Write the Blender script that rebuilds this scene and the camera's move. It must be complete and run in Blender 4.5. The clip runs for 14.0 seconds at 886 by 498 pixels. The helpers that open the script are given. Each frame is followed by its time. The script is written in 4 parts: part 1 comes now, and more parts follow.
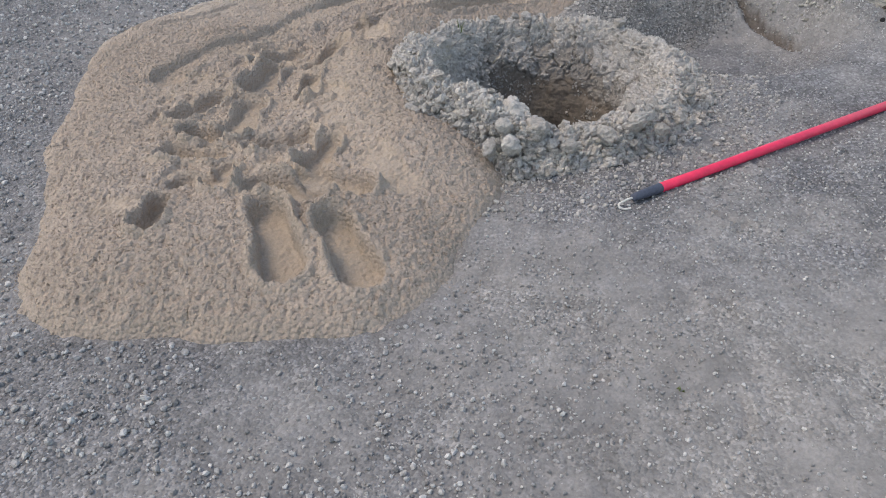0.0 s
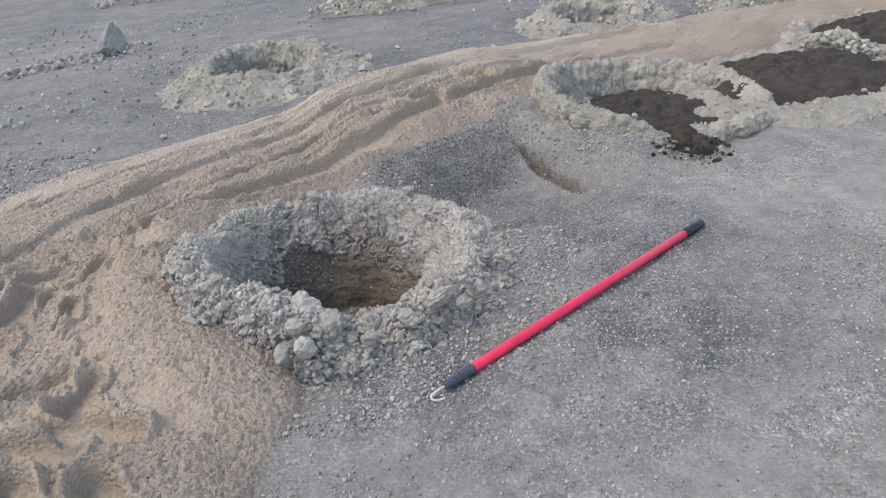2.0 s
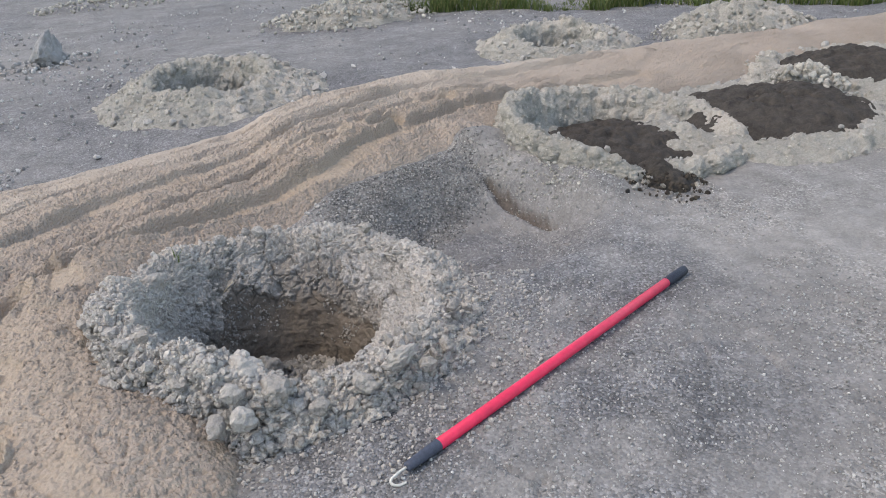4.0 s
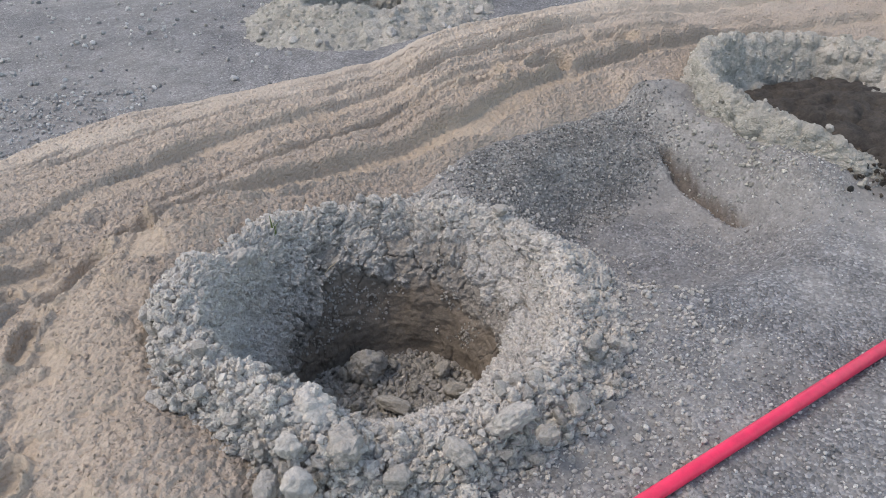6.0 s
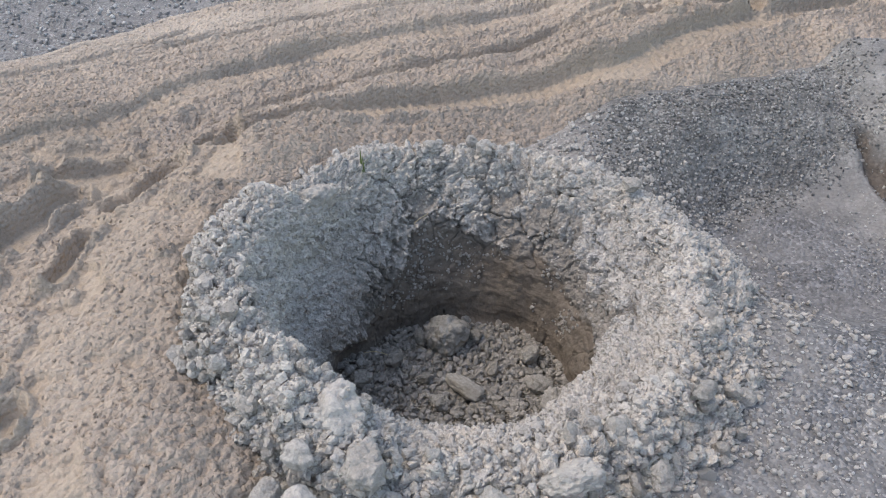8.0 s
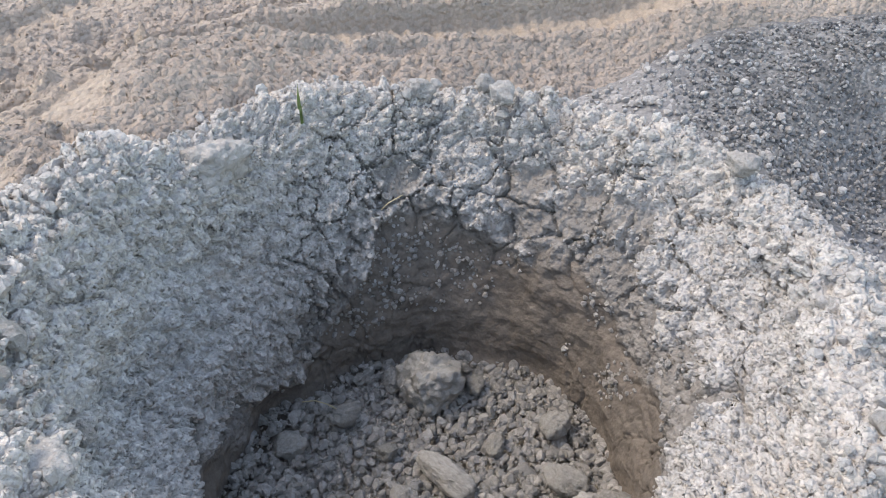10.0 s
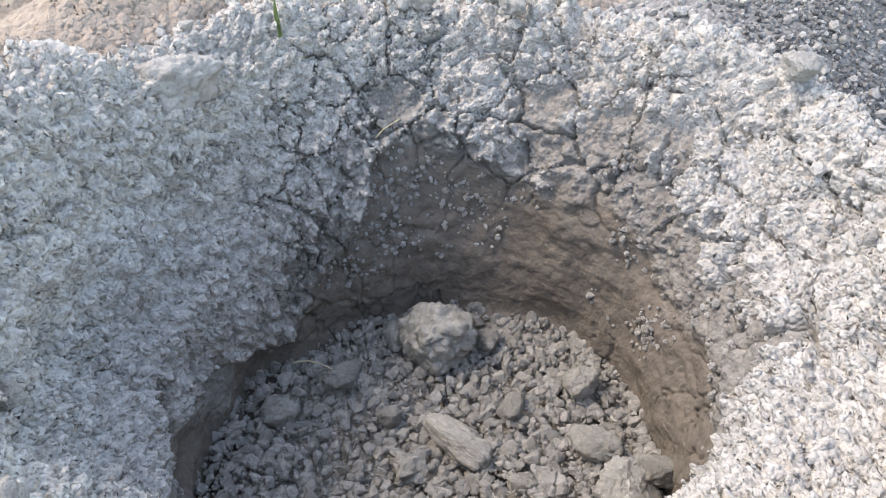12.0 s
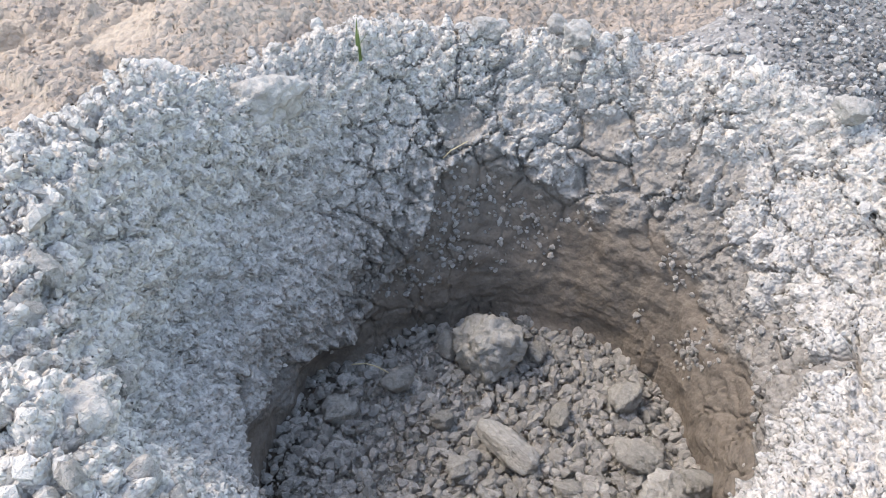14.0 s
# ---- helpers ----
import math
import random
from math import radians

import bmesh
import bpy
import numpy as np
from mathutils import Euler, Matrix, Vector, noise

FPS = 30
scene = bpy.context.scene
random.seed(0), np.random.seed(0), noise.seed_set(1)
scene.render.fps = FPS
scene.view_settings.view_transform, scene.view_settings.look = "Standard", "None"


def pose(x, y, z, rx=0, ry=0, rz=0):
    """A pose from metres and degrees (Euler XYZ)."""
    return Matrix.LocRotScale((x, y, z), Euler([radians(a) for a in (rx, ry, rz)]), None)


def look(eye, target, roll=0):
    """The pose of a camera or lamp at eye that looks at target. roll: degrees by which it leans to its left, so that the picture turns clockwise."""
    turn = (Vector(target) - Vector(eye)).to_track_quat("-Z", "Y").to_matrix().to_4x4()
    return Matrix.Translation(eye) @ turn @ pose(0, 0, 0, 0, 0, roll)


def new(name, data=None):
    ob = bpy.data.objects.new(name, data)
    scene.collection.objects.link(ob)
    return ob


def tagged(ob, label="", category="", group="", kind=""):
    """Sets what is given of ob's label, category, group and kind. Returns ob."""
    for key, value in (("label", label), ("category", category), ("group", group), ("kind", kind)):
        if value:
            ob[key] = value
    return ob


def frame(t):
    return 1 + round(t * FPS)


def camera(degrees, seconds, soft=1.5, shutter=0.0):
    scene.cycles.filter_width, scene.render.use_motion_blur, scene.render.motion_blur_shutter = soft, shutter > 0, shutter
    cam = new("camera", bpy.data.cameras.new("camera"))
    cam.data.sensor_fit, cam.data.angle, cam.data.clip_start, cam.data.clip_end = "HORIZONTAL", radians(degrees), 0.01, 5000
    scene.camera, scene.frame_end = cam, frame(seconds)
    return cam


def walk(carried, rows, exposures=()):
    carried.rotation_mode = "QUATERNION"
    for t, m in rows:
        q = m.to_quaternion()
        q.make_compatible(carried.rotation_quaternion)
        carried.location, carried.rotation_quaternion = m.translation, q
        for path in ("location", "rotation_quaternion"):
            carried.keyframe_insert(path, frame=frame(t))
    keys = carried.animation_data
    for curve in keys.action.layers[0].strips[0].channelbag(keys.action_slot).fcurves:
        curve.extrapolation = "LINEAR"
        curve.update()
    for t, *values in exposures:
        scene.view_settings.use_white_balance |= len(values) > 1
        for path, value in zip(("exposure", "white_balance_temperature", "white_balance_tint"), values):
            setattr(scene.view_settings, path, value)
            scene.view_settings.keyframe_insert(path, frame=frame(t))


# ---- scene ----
cam = camera(58.7, 14.0, soft=1.0)
PATH = [
    (0, (0.064, 0.532, 1.399), (0.063, 2.162, 0.239), -4.3),
    (0.5, (0.047, 0.545, 1.416), (0.085, 2.246, 0.365), -4.4),
    (1, (0.066, 0.58, 1.411), (0.281, 2.313, 0.436), -3.6),
    (1.5, (0.144, 0.682, 1.414), (0.536, 2.4, 0.469), -3.9),
    (2, (0.255, 0.812, 1.403), (0.695, 2.553, 0.522), -6.5),
    (2.5, (0.286, 0.883, 1.399), (0.779, 2.622, 0.543), -6.5),
    (2.7, (0.277, 0.912, 1.406), (0.798, 2.644, 0.552), -5.8),
    (4.8, (0.437, 1.286, 1.349), (0.987, 3.009, 0.494), -3.3),
    (5, (0.487, 1.329, 1.365), (0.884, 3.093, 0.509), -4.5),
    (5.5, (0.532, 1.485, 1.339), (0.785, 3.237, 0.409), -4.5),
    (6, (0.555, 1.733, 1.334), (0.689, 3.445, 0.31), -4.2),
    (6.5, (0.569, 1.84, 1.302), (0.579, 3.495, 0.18), -2.0),
    (7, (0.663, 1.915, 1.308), (0.557, 3.511, 0.107), -3.3),
    (7.5, (0.703, 1.981, 1.306), (0.531, 3.558, 0.088), -3.1),
    (7.7, (0.696, 2.037, 1.304), (0.493, 3.613, 0.09), -2.6),
    (9.8, (0.763, 2.81, 0.88), (0.345, 4.242, -0.452), -2.7),
    (10, (0.726, 2.839, 0.837), (0.33, 4.321, -0.446), -2.6),
    (10.5, (0.692, 2.896, 0.752), (0.254, 4.396, -0.496), -4.9),
    (11, (0.68, 2.921, 0.703), (0.237, 4.412, -0.554), -3.8),
    (11.5, (0.684, 2.934, 0.688), (0.179, 4.345, -0.636), -3.7),
    (12, (0.704, 2.934, 0.672), (0.289, 4.37, -0.657), -4.7),
    (12.5, (0.732, 2.93, 0.668), (0.59, 4.421, -0.658), -5.0),
    (13, (0.733, 2.922, 0.669), (0.476, 4.409, -0.643), -3.0),
    (13.5, (0.705, 2.913, 0.682), (0.239, 4.362, -0.616), -0.9),
    (14, (0.662, 2.875, 0.735), (0.19, 4.307, -0.58), -3.4),
]
EXPOSURES = [(t, stops, kelvin, 10) for t, stops, kelvin in ((0.0, 1.21, 8130), (2.5, 1.36, 8060), (5.0, 1.33, 8060), (7.7, 1.40, 7960), (9.8, 1.76, 7800), (10.5, 1.92, 7800), (11.5, 2.09, 7780), (12.0, 2.15, 7900), (12.5, 2.18, 8050), (13.2, 2.07, 7850), (14.0, 2.19, 7760))]
walk(cam, [(t, look(eye, target, roll)) for t, eye, target, roll in PATH], EXPOSURES)

# ---- light ----
SUN_EL, SUN_AZ = 60.0, -86.0   # degrees; azimuth from +y, clockwise positive
world = bpy.data.worlds.new("sky")
scene.world = world
world.use_nodes = True
wn = world.node_tree
bg = wn.nodes["Background"]
sky = wn.nodes.new("ShaderNodeTexSky")
sky.sky_type = "NISHITA"
sky.sun_disc = False
sky.sun_elevation = radians(SUN_EL)
sky.sun_rotation = radians(SUN_AZ)
sky.air_density, sky.dust_density, sky.ozone_density = 1.0, 1.2, 1.0
wn.links.new(sky.outputs["Color"], bg.inputs["Color"])
bg.inputs["Strength"].default_value = 0.146
sun_data = bpy.data.lights.new("sun", "SUN")
sun_data.energy, sun_data.angle, sun_data.color = 0.48, radians(18), (1.0, 0.945, 0.885)
sun_way = Vector((math.sin(radians(SUN_AZ)) * math.cos(radians(SUN_EL)), math.cos(radians(SUN_AZ)) * math.cos(radians(SUN_EL)), math.sin(radians(SUN_EL))))
sun = new("sun", sun_data)
sun.matrix_world = look(sun_way * 30, (0, 0, 0))


# ---- noise on arrays ----
def hash3(i, j, k, seed):
    n = (i.astype(np.int64) * 374761393 + j.astype(np.int64) * 668265263 + k.astype(np.int64) * 2147483647 + seed * 1274126177) & 0xFFFFFFFF
    n = ((n ^ (n >> 13)) * 1274126177) & 0xFFFFFFFF
    n = ((n ^ (n >> 16)) * 2246822519) & 0xFFFFFFFF
    return ((n ^ (n >> 15)) & 0xFFFFFF) / float(0xFFFFFF)


def vnoise(x, y, z=None, seed=0):
    """Smooth value noise, -1 to 1."""
    i, j = np.floor(x), np.floor(y)
    u, v = x - i, y - j
    u, v = u * u * u * (u * (u * 6 - 15) + 10), v * v * v * (v * (v * 6 - 15) + 10)
    if z is None:
        k = np.zeros_like(i)
        a = hash3(i, j, k, seed) * (1 - u) + hash3(i + 1, j, k, seed) * u
        b = hash3(i, j + 1, k, seed) * (1 - u) + hash3(i + 1, j + 1, k, seed) * u
        return 2 * (a * (1 - v) + b * v) - 1
    k = np.floor(z)
    w = z - k
    w = w * w * (3 - 2 * w)
    out = 0
    for dk, ww in ((0, 1 - w), (1, w)):
        a = hash3(i, j, k + dk, seed) * (1 - u) + hash3(i + 1, j, k + dk, seed) * u
        b = hash3(i, j + 1, k + dk, seed) * (1 - u) + hash3(i + 1, j + 1, k + dk, seed) * u
        out = out + (a * (1 - v) + b * v) * ww
    return 2 * out - 1


def fbm(x, y, z=None, scale=1.0, octaves=4, seed=0, gain=0.5):
    total, amp, norm = 0, 1.0, 0.0
    for o in range(octaves):
        f = 2.03 ** o / scale
        total = total + amp * vnoise(x * f + 7.3 * o, y * f - 3.1 * o, None if z is None else z * f + 1.7 * o, seed + o)
        norm += amp
        amp *= gain
    return total / norm


def lumps2(x, y, cell, seed, fill=1.0):
    """Rounded lumps of about the cell's size, 0 to 1, on a plane."""
    i0, j0 = np.floor(x / cell), np.floor(y / cell)
    best = np.zeros_like(x)
    for di in (-1, 0, 1):
        for dj in (-1, 0, 1):
            i, j = i0 + di, j0 + dj
            k = np.zeros_like(i)
            px, py = i + hash3(i, j, k, seed), j + hash3(i, j, k + 1, seed)
            r = 0.35 + 0.45 * hash3(i, j, k + 2, seed)
            on = hash3(i, j, k + 3, seed) < fill
            q = 1 - ((x / cell - px) ** 2 + (y / cell - py) ** 2) / r ** 2
            best = np.maximum(best, np.where(on, np.sqrt(np.maximum(q, 0)) * r / 0.8, 0))
    return best


def lumps3(x, y, z, cell, seed, fill=1.0):
    """Rounded lumps of about the cell's size, 0 to 1, in space."""
    i0, j0, k0 = np.floor(x / cell), np.floor(y / cell), np.floor(z / cell)
    best = np.zeros_like(x)
    for di in (-1, 0, 1):
        for dj in (-1, 0, 1):
            for dk in (-1, 0, 1):
                i, j, k = i0 + di, j0 + dj, k0 + dk
                px, py, pz = i + hash3(i, j, k, seed), j + hash3(i, j, k, seed + 1), k + hash3(i, j, k, seed + 2)
                r = 0.35 + 0.5 * hash3(i, j, k, seed + 3)
                on = hash3(i, j, k, seed + 4) < fill
                q = 1 - ((x / cell - px) ** 2 + (y / cell - py) ** 2 + (z / cell - pz) ** 2) / r ** 2
                best = np.maximum(best, np.where(on, np.sqrt(np.maximum(q, 0)) * r / 0.85, 0))
    return best


def grains2(x, y, cell, seed):
    """Close-set rounded grains of about the cell's size, 0 in the gaps to 1 on top."""
    i0, j0 = np.floor(x / cell), np.floor(y / cell)
    near = np.full_like(x, 9.0)
    for di in (-1, 0, 1):
        for dj in (-1, 0, 1):
            i, j = i0 + di, j0 + dj
            k = np.zeros_like(i)
            near = np.minimum(near, (x / cell - i - hash3(i, j, k, seed)) ** 2 + (y / cell - j - hash3(i, j, k + 1, seed)) ** 2)
    return np.maximum(1 - near / 0.75, 0)


def rifts3(x, y, z, cell, seed):
    """How near the border between two cells is: 0 on it."""
    i0, j0, k0 = np.floor(x / cell), np.floor(y / cell), np.floor(z / cell)
    one, two = np.full_like(x, 9.0), np.full_like(x, 9.0)
    for di in (-1, 0, 1):
        for dj in (-1, 0, 1):
            for dk in (-1, 0, 1):
                i, j, k = i0 + di, j0 + dj, k0 + dk
                d = np.sqrt((x / cell - i - hash3(i, j, k, seed)) ** 2 + (y / cell - j - hash3(i, j, k, seed + 1)) ** 2 + (z / cell - k - hash3(i, j, k, seed + 2)) ** 2)
                two = np.minimum(two, np.maximum(one, d))
                one = np.minimum(one, d)
    return two - one


def step(a, b, x):
    t = np.clip((x - a) / (b - a), 0, 1)
    return t * t * (3 - 2 * t)


def bump(x, y, cx, cy, r):
    return np.exp(-((x - cx) ** 2 + (y - cy) ** 2) / (2 * r * r))


# ---- materials ----
class Nodes:
    """Short way to write a node material."""

    def __init__(self, name, rough=0.9, spec=0.3):
        self.mat = bpy.data.materials.new(name)
        self.mat.use_nodes = True
        self.tree = self.mat.node_tree
        self.bsdf = self.tree.nodes["Principled BSDF"]
        self.bsdf.inputs["Roughness"].default_value = rough
        self.bsdf.inputs["Specular IOR Level"].default_value = spec
        self.place = self.add("ShaderNodeTexCoord").outputs["Object"]

    def add(self, kind):
        return self.tree.nodes.new(kind)

    def link(self, a, b):
        self.tree.links.new(a, b)

    def noise(self, scale, detail=4.0, rough=0.6, stretch=None):
        n = self.add("ShaderNodeTexNoise")
        n.inputs["Scale"].default_value, n.inputs["Detail"].default_value, n.inputs["Roughness"].default_value = scale, detail, rough
        if stretch:
            m = self.add("ShaderNodeMapping")
            m.inputs["Scale"].default_value = stretch
            self.link(self.place, m.inputs["Vector"])
            self.link(m.outputs["Vector"], n.inputs["Vector"])
        else:
            self.link(self.place, n.inputs["Vector"])
        return n.outputs["Fac"]

    def cells(self, scale, out="Distance", kind="F1"):
        n = self.add("ShaderNodeTexVoronoi")
        n.feature = kind
        n.inputs["Scale"].default_value = scale
        self.link(self.place, n.inputs["Vector"])
        return n.outputs[out]

    def ramp(self, fac, *stops):
        n = self.add("ShaderNodeValToRGB")
        e = n.color_ramp.elements
        e[0].position, e[1].position = stops[0][0], stops[-1][0]
        for s in stops[1:-1]:
            e.new(s[0])
        for el, s in zip(e, stops):
            c = s[1] if isinstance(s[1], tuple) else (s[1],) * 3
            el.color = (*c, 1)
        self.link(fac, n.inputs["Fac"])
        return n.outputs["Color"]

    def mix(self, fac, a, b, kind="MIX"):
        n = self.add("ShaderNodeMix")
        n.data_type, n.blend_type = "RGBA", kind
        for value, slot in ((fac, 0), (a, 6), (b, 7)):
            if isinstance(value, (int, float)):
                n.inputs[slot].default_value = value if slot == 0 else (value, value, value, 1)
            elif isinstance(value, tuple):
                n.inputs[slot].default_value = (*value, 1)
            else:
                self.link(value, n.inputs[slot])
        return n.outputs[2]

    def maths(self, op, a, b):
        n = self.add("ShaderNodeMath")
        n.operation = op
        for value, slot in ((a, 0), (b, 1)):
            if isinstance(value, (int, float)):
                n.inputs[slot].default_value = value
            else:
                self.link(value, n.inputs[slot])
        return n.outputs[0]

    def attr(self, name):
        n = self.add("ShaderNodeAttribute")
        n.attribute_name = name
        return n.outputs["Fac"]

    def island(self):
        return self.add("ShaderNodeNewGeometry").outputs["Random Per Island"]

    def each(self):
        return self.add("ShaderNodeObjectInfo").outputs["Random"]

    def colour(self, value):
        if isinstance(value, tuple):
            self.bsdf.inputs["Base Color"].default_value = (*value, 1)
        else:
            self.link(value, self.bsdf.inputs["Base Color"])
        return self

    def rough(self, value):
        self.link(value, self.bsdf.inputs["Roughness"])
        return self

    def relief(self, *layers):
        """Layers of (height, distance in metres)."""
        last = None
        for h, d in layers:
            n = self.add("ShaderNodeBump")
            n.inputs["Strength"].default_value, n.inputs["Distance"].default_value = 1.0, d
            self.link(h, n.inputs["Height"])
            if last:
                self.link(last, n.inputs["Normal"])
            last = n.outputs["Normal"]
        self.link(last, self.bsdf.inputs["Normal"])
        return self


def ground_material():
    m = Nodes("compacted_gravel_dirt")
    big = m.ramp(m.noise(1.3, 5), (0.3, (0.196, 0.189, 0.182)), (0.7, (0.272, 0.261, 0.247)))
    big = m.mix(m.attr("coarse"), big, m.ramp(m.noise(2.1, 5), (0.3, (0.132, 0.132, 0.137)), (0.7, (0.22, 0.218, 0.22))))
    big = m.mix(m.attr("bank"), big, m.ramp(m.noise(9, 5), (0.3, (0.155, 0.151, 0.147)), (0.7, (0.24, 0.233, 0.22))))
    big = m.mix(m.attr("rust"), big, (0.095, 0.074, 0.058))
    mid = m.mix(1.0, m.ramp(m.noise(14, 5, 0.65), (0.3, 0.82), (0.7, 1.15)), m.ramp(m.noise(4.5, 4, 0.6), (0.33, 0.86), (0.67, 1.12)), "MULTIPLY")
    c = m.mix(1.0, big, mid, "MULTIPLY")
    c = m.mix(0.8, c, m.ramp(m.noise(90, 4, 0.7), (0.28, 0.75), (0.72, 1.22)), "MULTIPLY")
    gritty = m.maths("MAXIMUM", m.ramp(m.noise(2.6, 6, 0.65), (0.44, 0.06), (0.62, 0.8)), m.attr("coarse"))
    chips = m.ramp(m.cells(120, "Color"), (0.0, 0.5), (0.6, 1.0), (1.0, 1.9))
    c = m.mix(gritty, c, chips, "MULTIPLY")
    m.colour(c)
    return m.relief((m.noise(11, 4, 0.55), 0.014), (m.noise(32, 4, 0.6), 0.006), (m.maths("MULTIPLY", m.cells(120), gritty), -0.006), (m.noise(240, 2, 0.6), 0.0006)).mat


def gravel_material(name, dark, light, unit=0.0, mottle=0.7):
    """unit: 0 for a joined mesh in metres; else the usual radius of a clod that is a scaled object."""
    k = unit or 1.0
    m = Nodes(name, 0.9, 0.2)
    pick = m.each() if unit else m.island()
    c = m.ramp(pick, (0.0, dark), (0.6, tuple((a + b) / 2 for a, b in zip(dark, light))), (1.0, light))
    c = m.mix(mottle, c, m.ramp(m.noise(110 * k, 6, 0.75), (0.3, 0.6), (0.7, 1.3)), "MULTIPLY")
    m.colour(c)
    return m.relief((m.noise(90 * k, 5, 0.65), 0.008), (m.noise(380 * k, 3, 0.65), 0.002)).mat


def sand_material():
    m = Nodes("tan_sand", 0.95, 0.2)
    big = m.ramp(m.noise(2.2, 5), (0.3, (0.306, 0.256, 0.212)), (0.7, (0.393, 0.33, 0.276)))
    packed = m.mix(m.attr("pressed"), big, (0.362, 0.300, 0.233))
    dry = m.ramp(m.noise(3.1, 5, 0.6), (0.3, (0.41, 0.352, 0.295)), (0.7, (0.48, 0.414, 0.35)))
    packed = m.mix(m.attr("track"), packed, dry)
    grain = m.ramp(m.noise(170, 3, 0.7), (0.25, 0.84), (0.75, 1.16))
    m.colour(m.mix(1.0, packed, grain, "MULTIPLY"))
    soft = m.maths("SUBTRACT", 1.0, m.maths("MULTIPLY", m.attr("pressed"), 0.8))
    grit = m.maths("MULTIPLY", m.cells(78), soft)
    fine = m.maths("MULTIPLY", m.noise(95, 3, 0.6), soft)
    return m.relief((grit, -0.008), (fine, 0.007), (m.noise(240, 2, 0.6), 0.0009)).mat


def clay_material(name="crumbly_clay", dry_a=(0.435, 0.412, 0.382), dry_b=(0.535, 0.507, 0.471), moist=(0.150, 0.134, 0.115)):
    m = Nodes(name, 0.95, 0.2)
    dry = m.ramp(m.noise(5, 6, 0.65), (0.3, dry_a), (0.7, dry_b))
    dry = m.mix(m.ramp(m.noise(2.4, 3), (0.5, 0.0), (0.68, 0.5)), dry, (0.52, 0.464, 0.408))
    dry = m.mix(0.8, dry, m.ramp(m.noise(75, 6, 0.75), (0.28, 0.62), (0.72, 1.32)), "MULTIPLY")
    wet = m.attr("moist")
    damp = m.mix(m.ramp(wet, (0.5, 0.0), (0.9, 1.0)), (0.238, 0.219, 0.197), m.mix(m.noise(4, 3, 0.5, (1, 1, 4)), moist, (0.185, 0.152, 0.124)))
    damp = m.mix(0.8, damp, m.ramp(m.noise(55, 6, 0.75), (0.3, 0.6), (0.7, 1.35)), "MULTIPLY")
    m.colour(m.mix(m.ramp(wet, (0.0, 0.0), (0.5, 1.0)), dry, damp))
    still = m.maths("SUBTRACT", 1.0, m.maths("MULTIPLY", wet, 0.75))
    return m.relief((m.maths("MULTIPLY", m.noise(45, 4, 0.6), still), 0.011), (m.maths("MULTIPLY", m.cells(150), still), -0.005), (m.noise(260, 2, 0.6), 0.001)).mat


def soil_material():
    m = Nodes("dark_topsoil", 0.95, 0.2)
    c = m.ramp(m.noise(14, 6, 0.7), (0.3, (0.038, 0.034, 0.031)), (0.75, (0.098, 0.086, 0.075)))
    m.colour(m.mix(0.7, c, m.ramp(m.noise(120, 5, 0.8), (0.3, 0.6), (0.75, 1.6)), "MULTIPLY"))
    return m.relief((m.noise(40, 5, 0.65), 0.012), (m.noise(160, 3, 0.65), 0.003)).mat


def plain(name, colour, rough=0.5, spec=0.5, grain=60.0, depth=0.0006, vary=0.25, metal=0.0):
    m = Nodes(name, rough, spec)
    m.bsdf.inputs["Metallic"].default_value = metal
    m.colour(m.mix(1.0, colour, m.ramp(m.noise(grain, 5, 0.7), (0.3, 1 - vary), (0.7, 1 + vary)), "MULTIPLY"))
    return m.relief((m.noise(grain * 3, 4, 0.7), depth)).mat


GROUND = ground_material()
SAND = sand_material()
CLAY = clay_material()
SPOIL = clay_material("pale_spoil", (0.275, 0.264, 0.236), (0.40, 0.384, 0.345))
SOIL = soil_material()
PEBBLE = gravel_material("gravel", (0.20, 0.198, 0.196), (0.60, 0.585, 0.565))
BANK = gravel_material("dark_gravel", (0.10, 0.098, 0.098), (0.44, 0.43, 0.41))
SAND_CRUMB = gravel_material("sand_crumb", (0.32, 0.263, 0.217), (0.45, 0.376, 0.313))
RUBBLE = gravel_material("rubble_clay", (0.27, 0.257, 0.237), (0.42, 0.40, 0.373))
SPOIL_LUMP = gravel_material("spoil_lump", (0.27, 0.259, 0.23), (0.52, 0.495, 0.445))
CLOD = gravel_material("clay_clod", (0.395, 0.372, 0.344), (0.525, 0.498, 0.464), 0.0, 0.5)
CLOD_ONE = gravel_material("clay_clod_single", (0.345, 0.324, 0.297), (0.475, 0.45, 0.42), 0.03)
RUBBLE_ONE = gravel_material("rubble_lump", (0.30, 0.287, 0.262), (0.41, 0.392, 0.358), 0.04)
DARK_CLOD = gravel_material("topsoil_crumb", (0.032, 0.027, 0.023), (0.10, 0.083, 0.066))


# ---- mesh helpers ----
def mesh_of(name, verts, faces, mat, smooth=True, attrs=None):
    me = bpy.data.meshes.new(name)
    verts, faces = np.asarray(verts, np.float32), np.asarray(faces, np.int32)
    n = faces.shape[1]
    me.vertices.add(len(verts))
    me.vertices.foreach_set("co", verts.ravel())
    me.loops.add(faces.size)
    me.loops.foreach_set("vertex_index", faces.ravel())
    me.polygons.add(len(faces))
    me.polygons.foreach_set("loop_start", np.arange(0, faces.size, n, dtype=np.int32))
    me.polygons.foreach_set("use_smooth", np.full(len(faces), smooth))
    for key, value in (attrs or {}).items():
        a = me.attributes.new(key, "FLOAT", "POINT")
        a.data.foreach_set("value", np.asarray(value, np.float32).ravel())
    me.update(calc_edges=True)
    me.materials.append(mat)
    return me


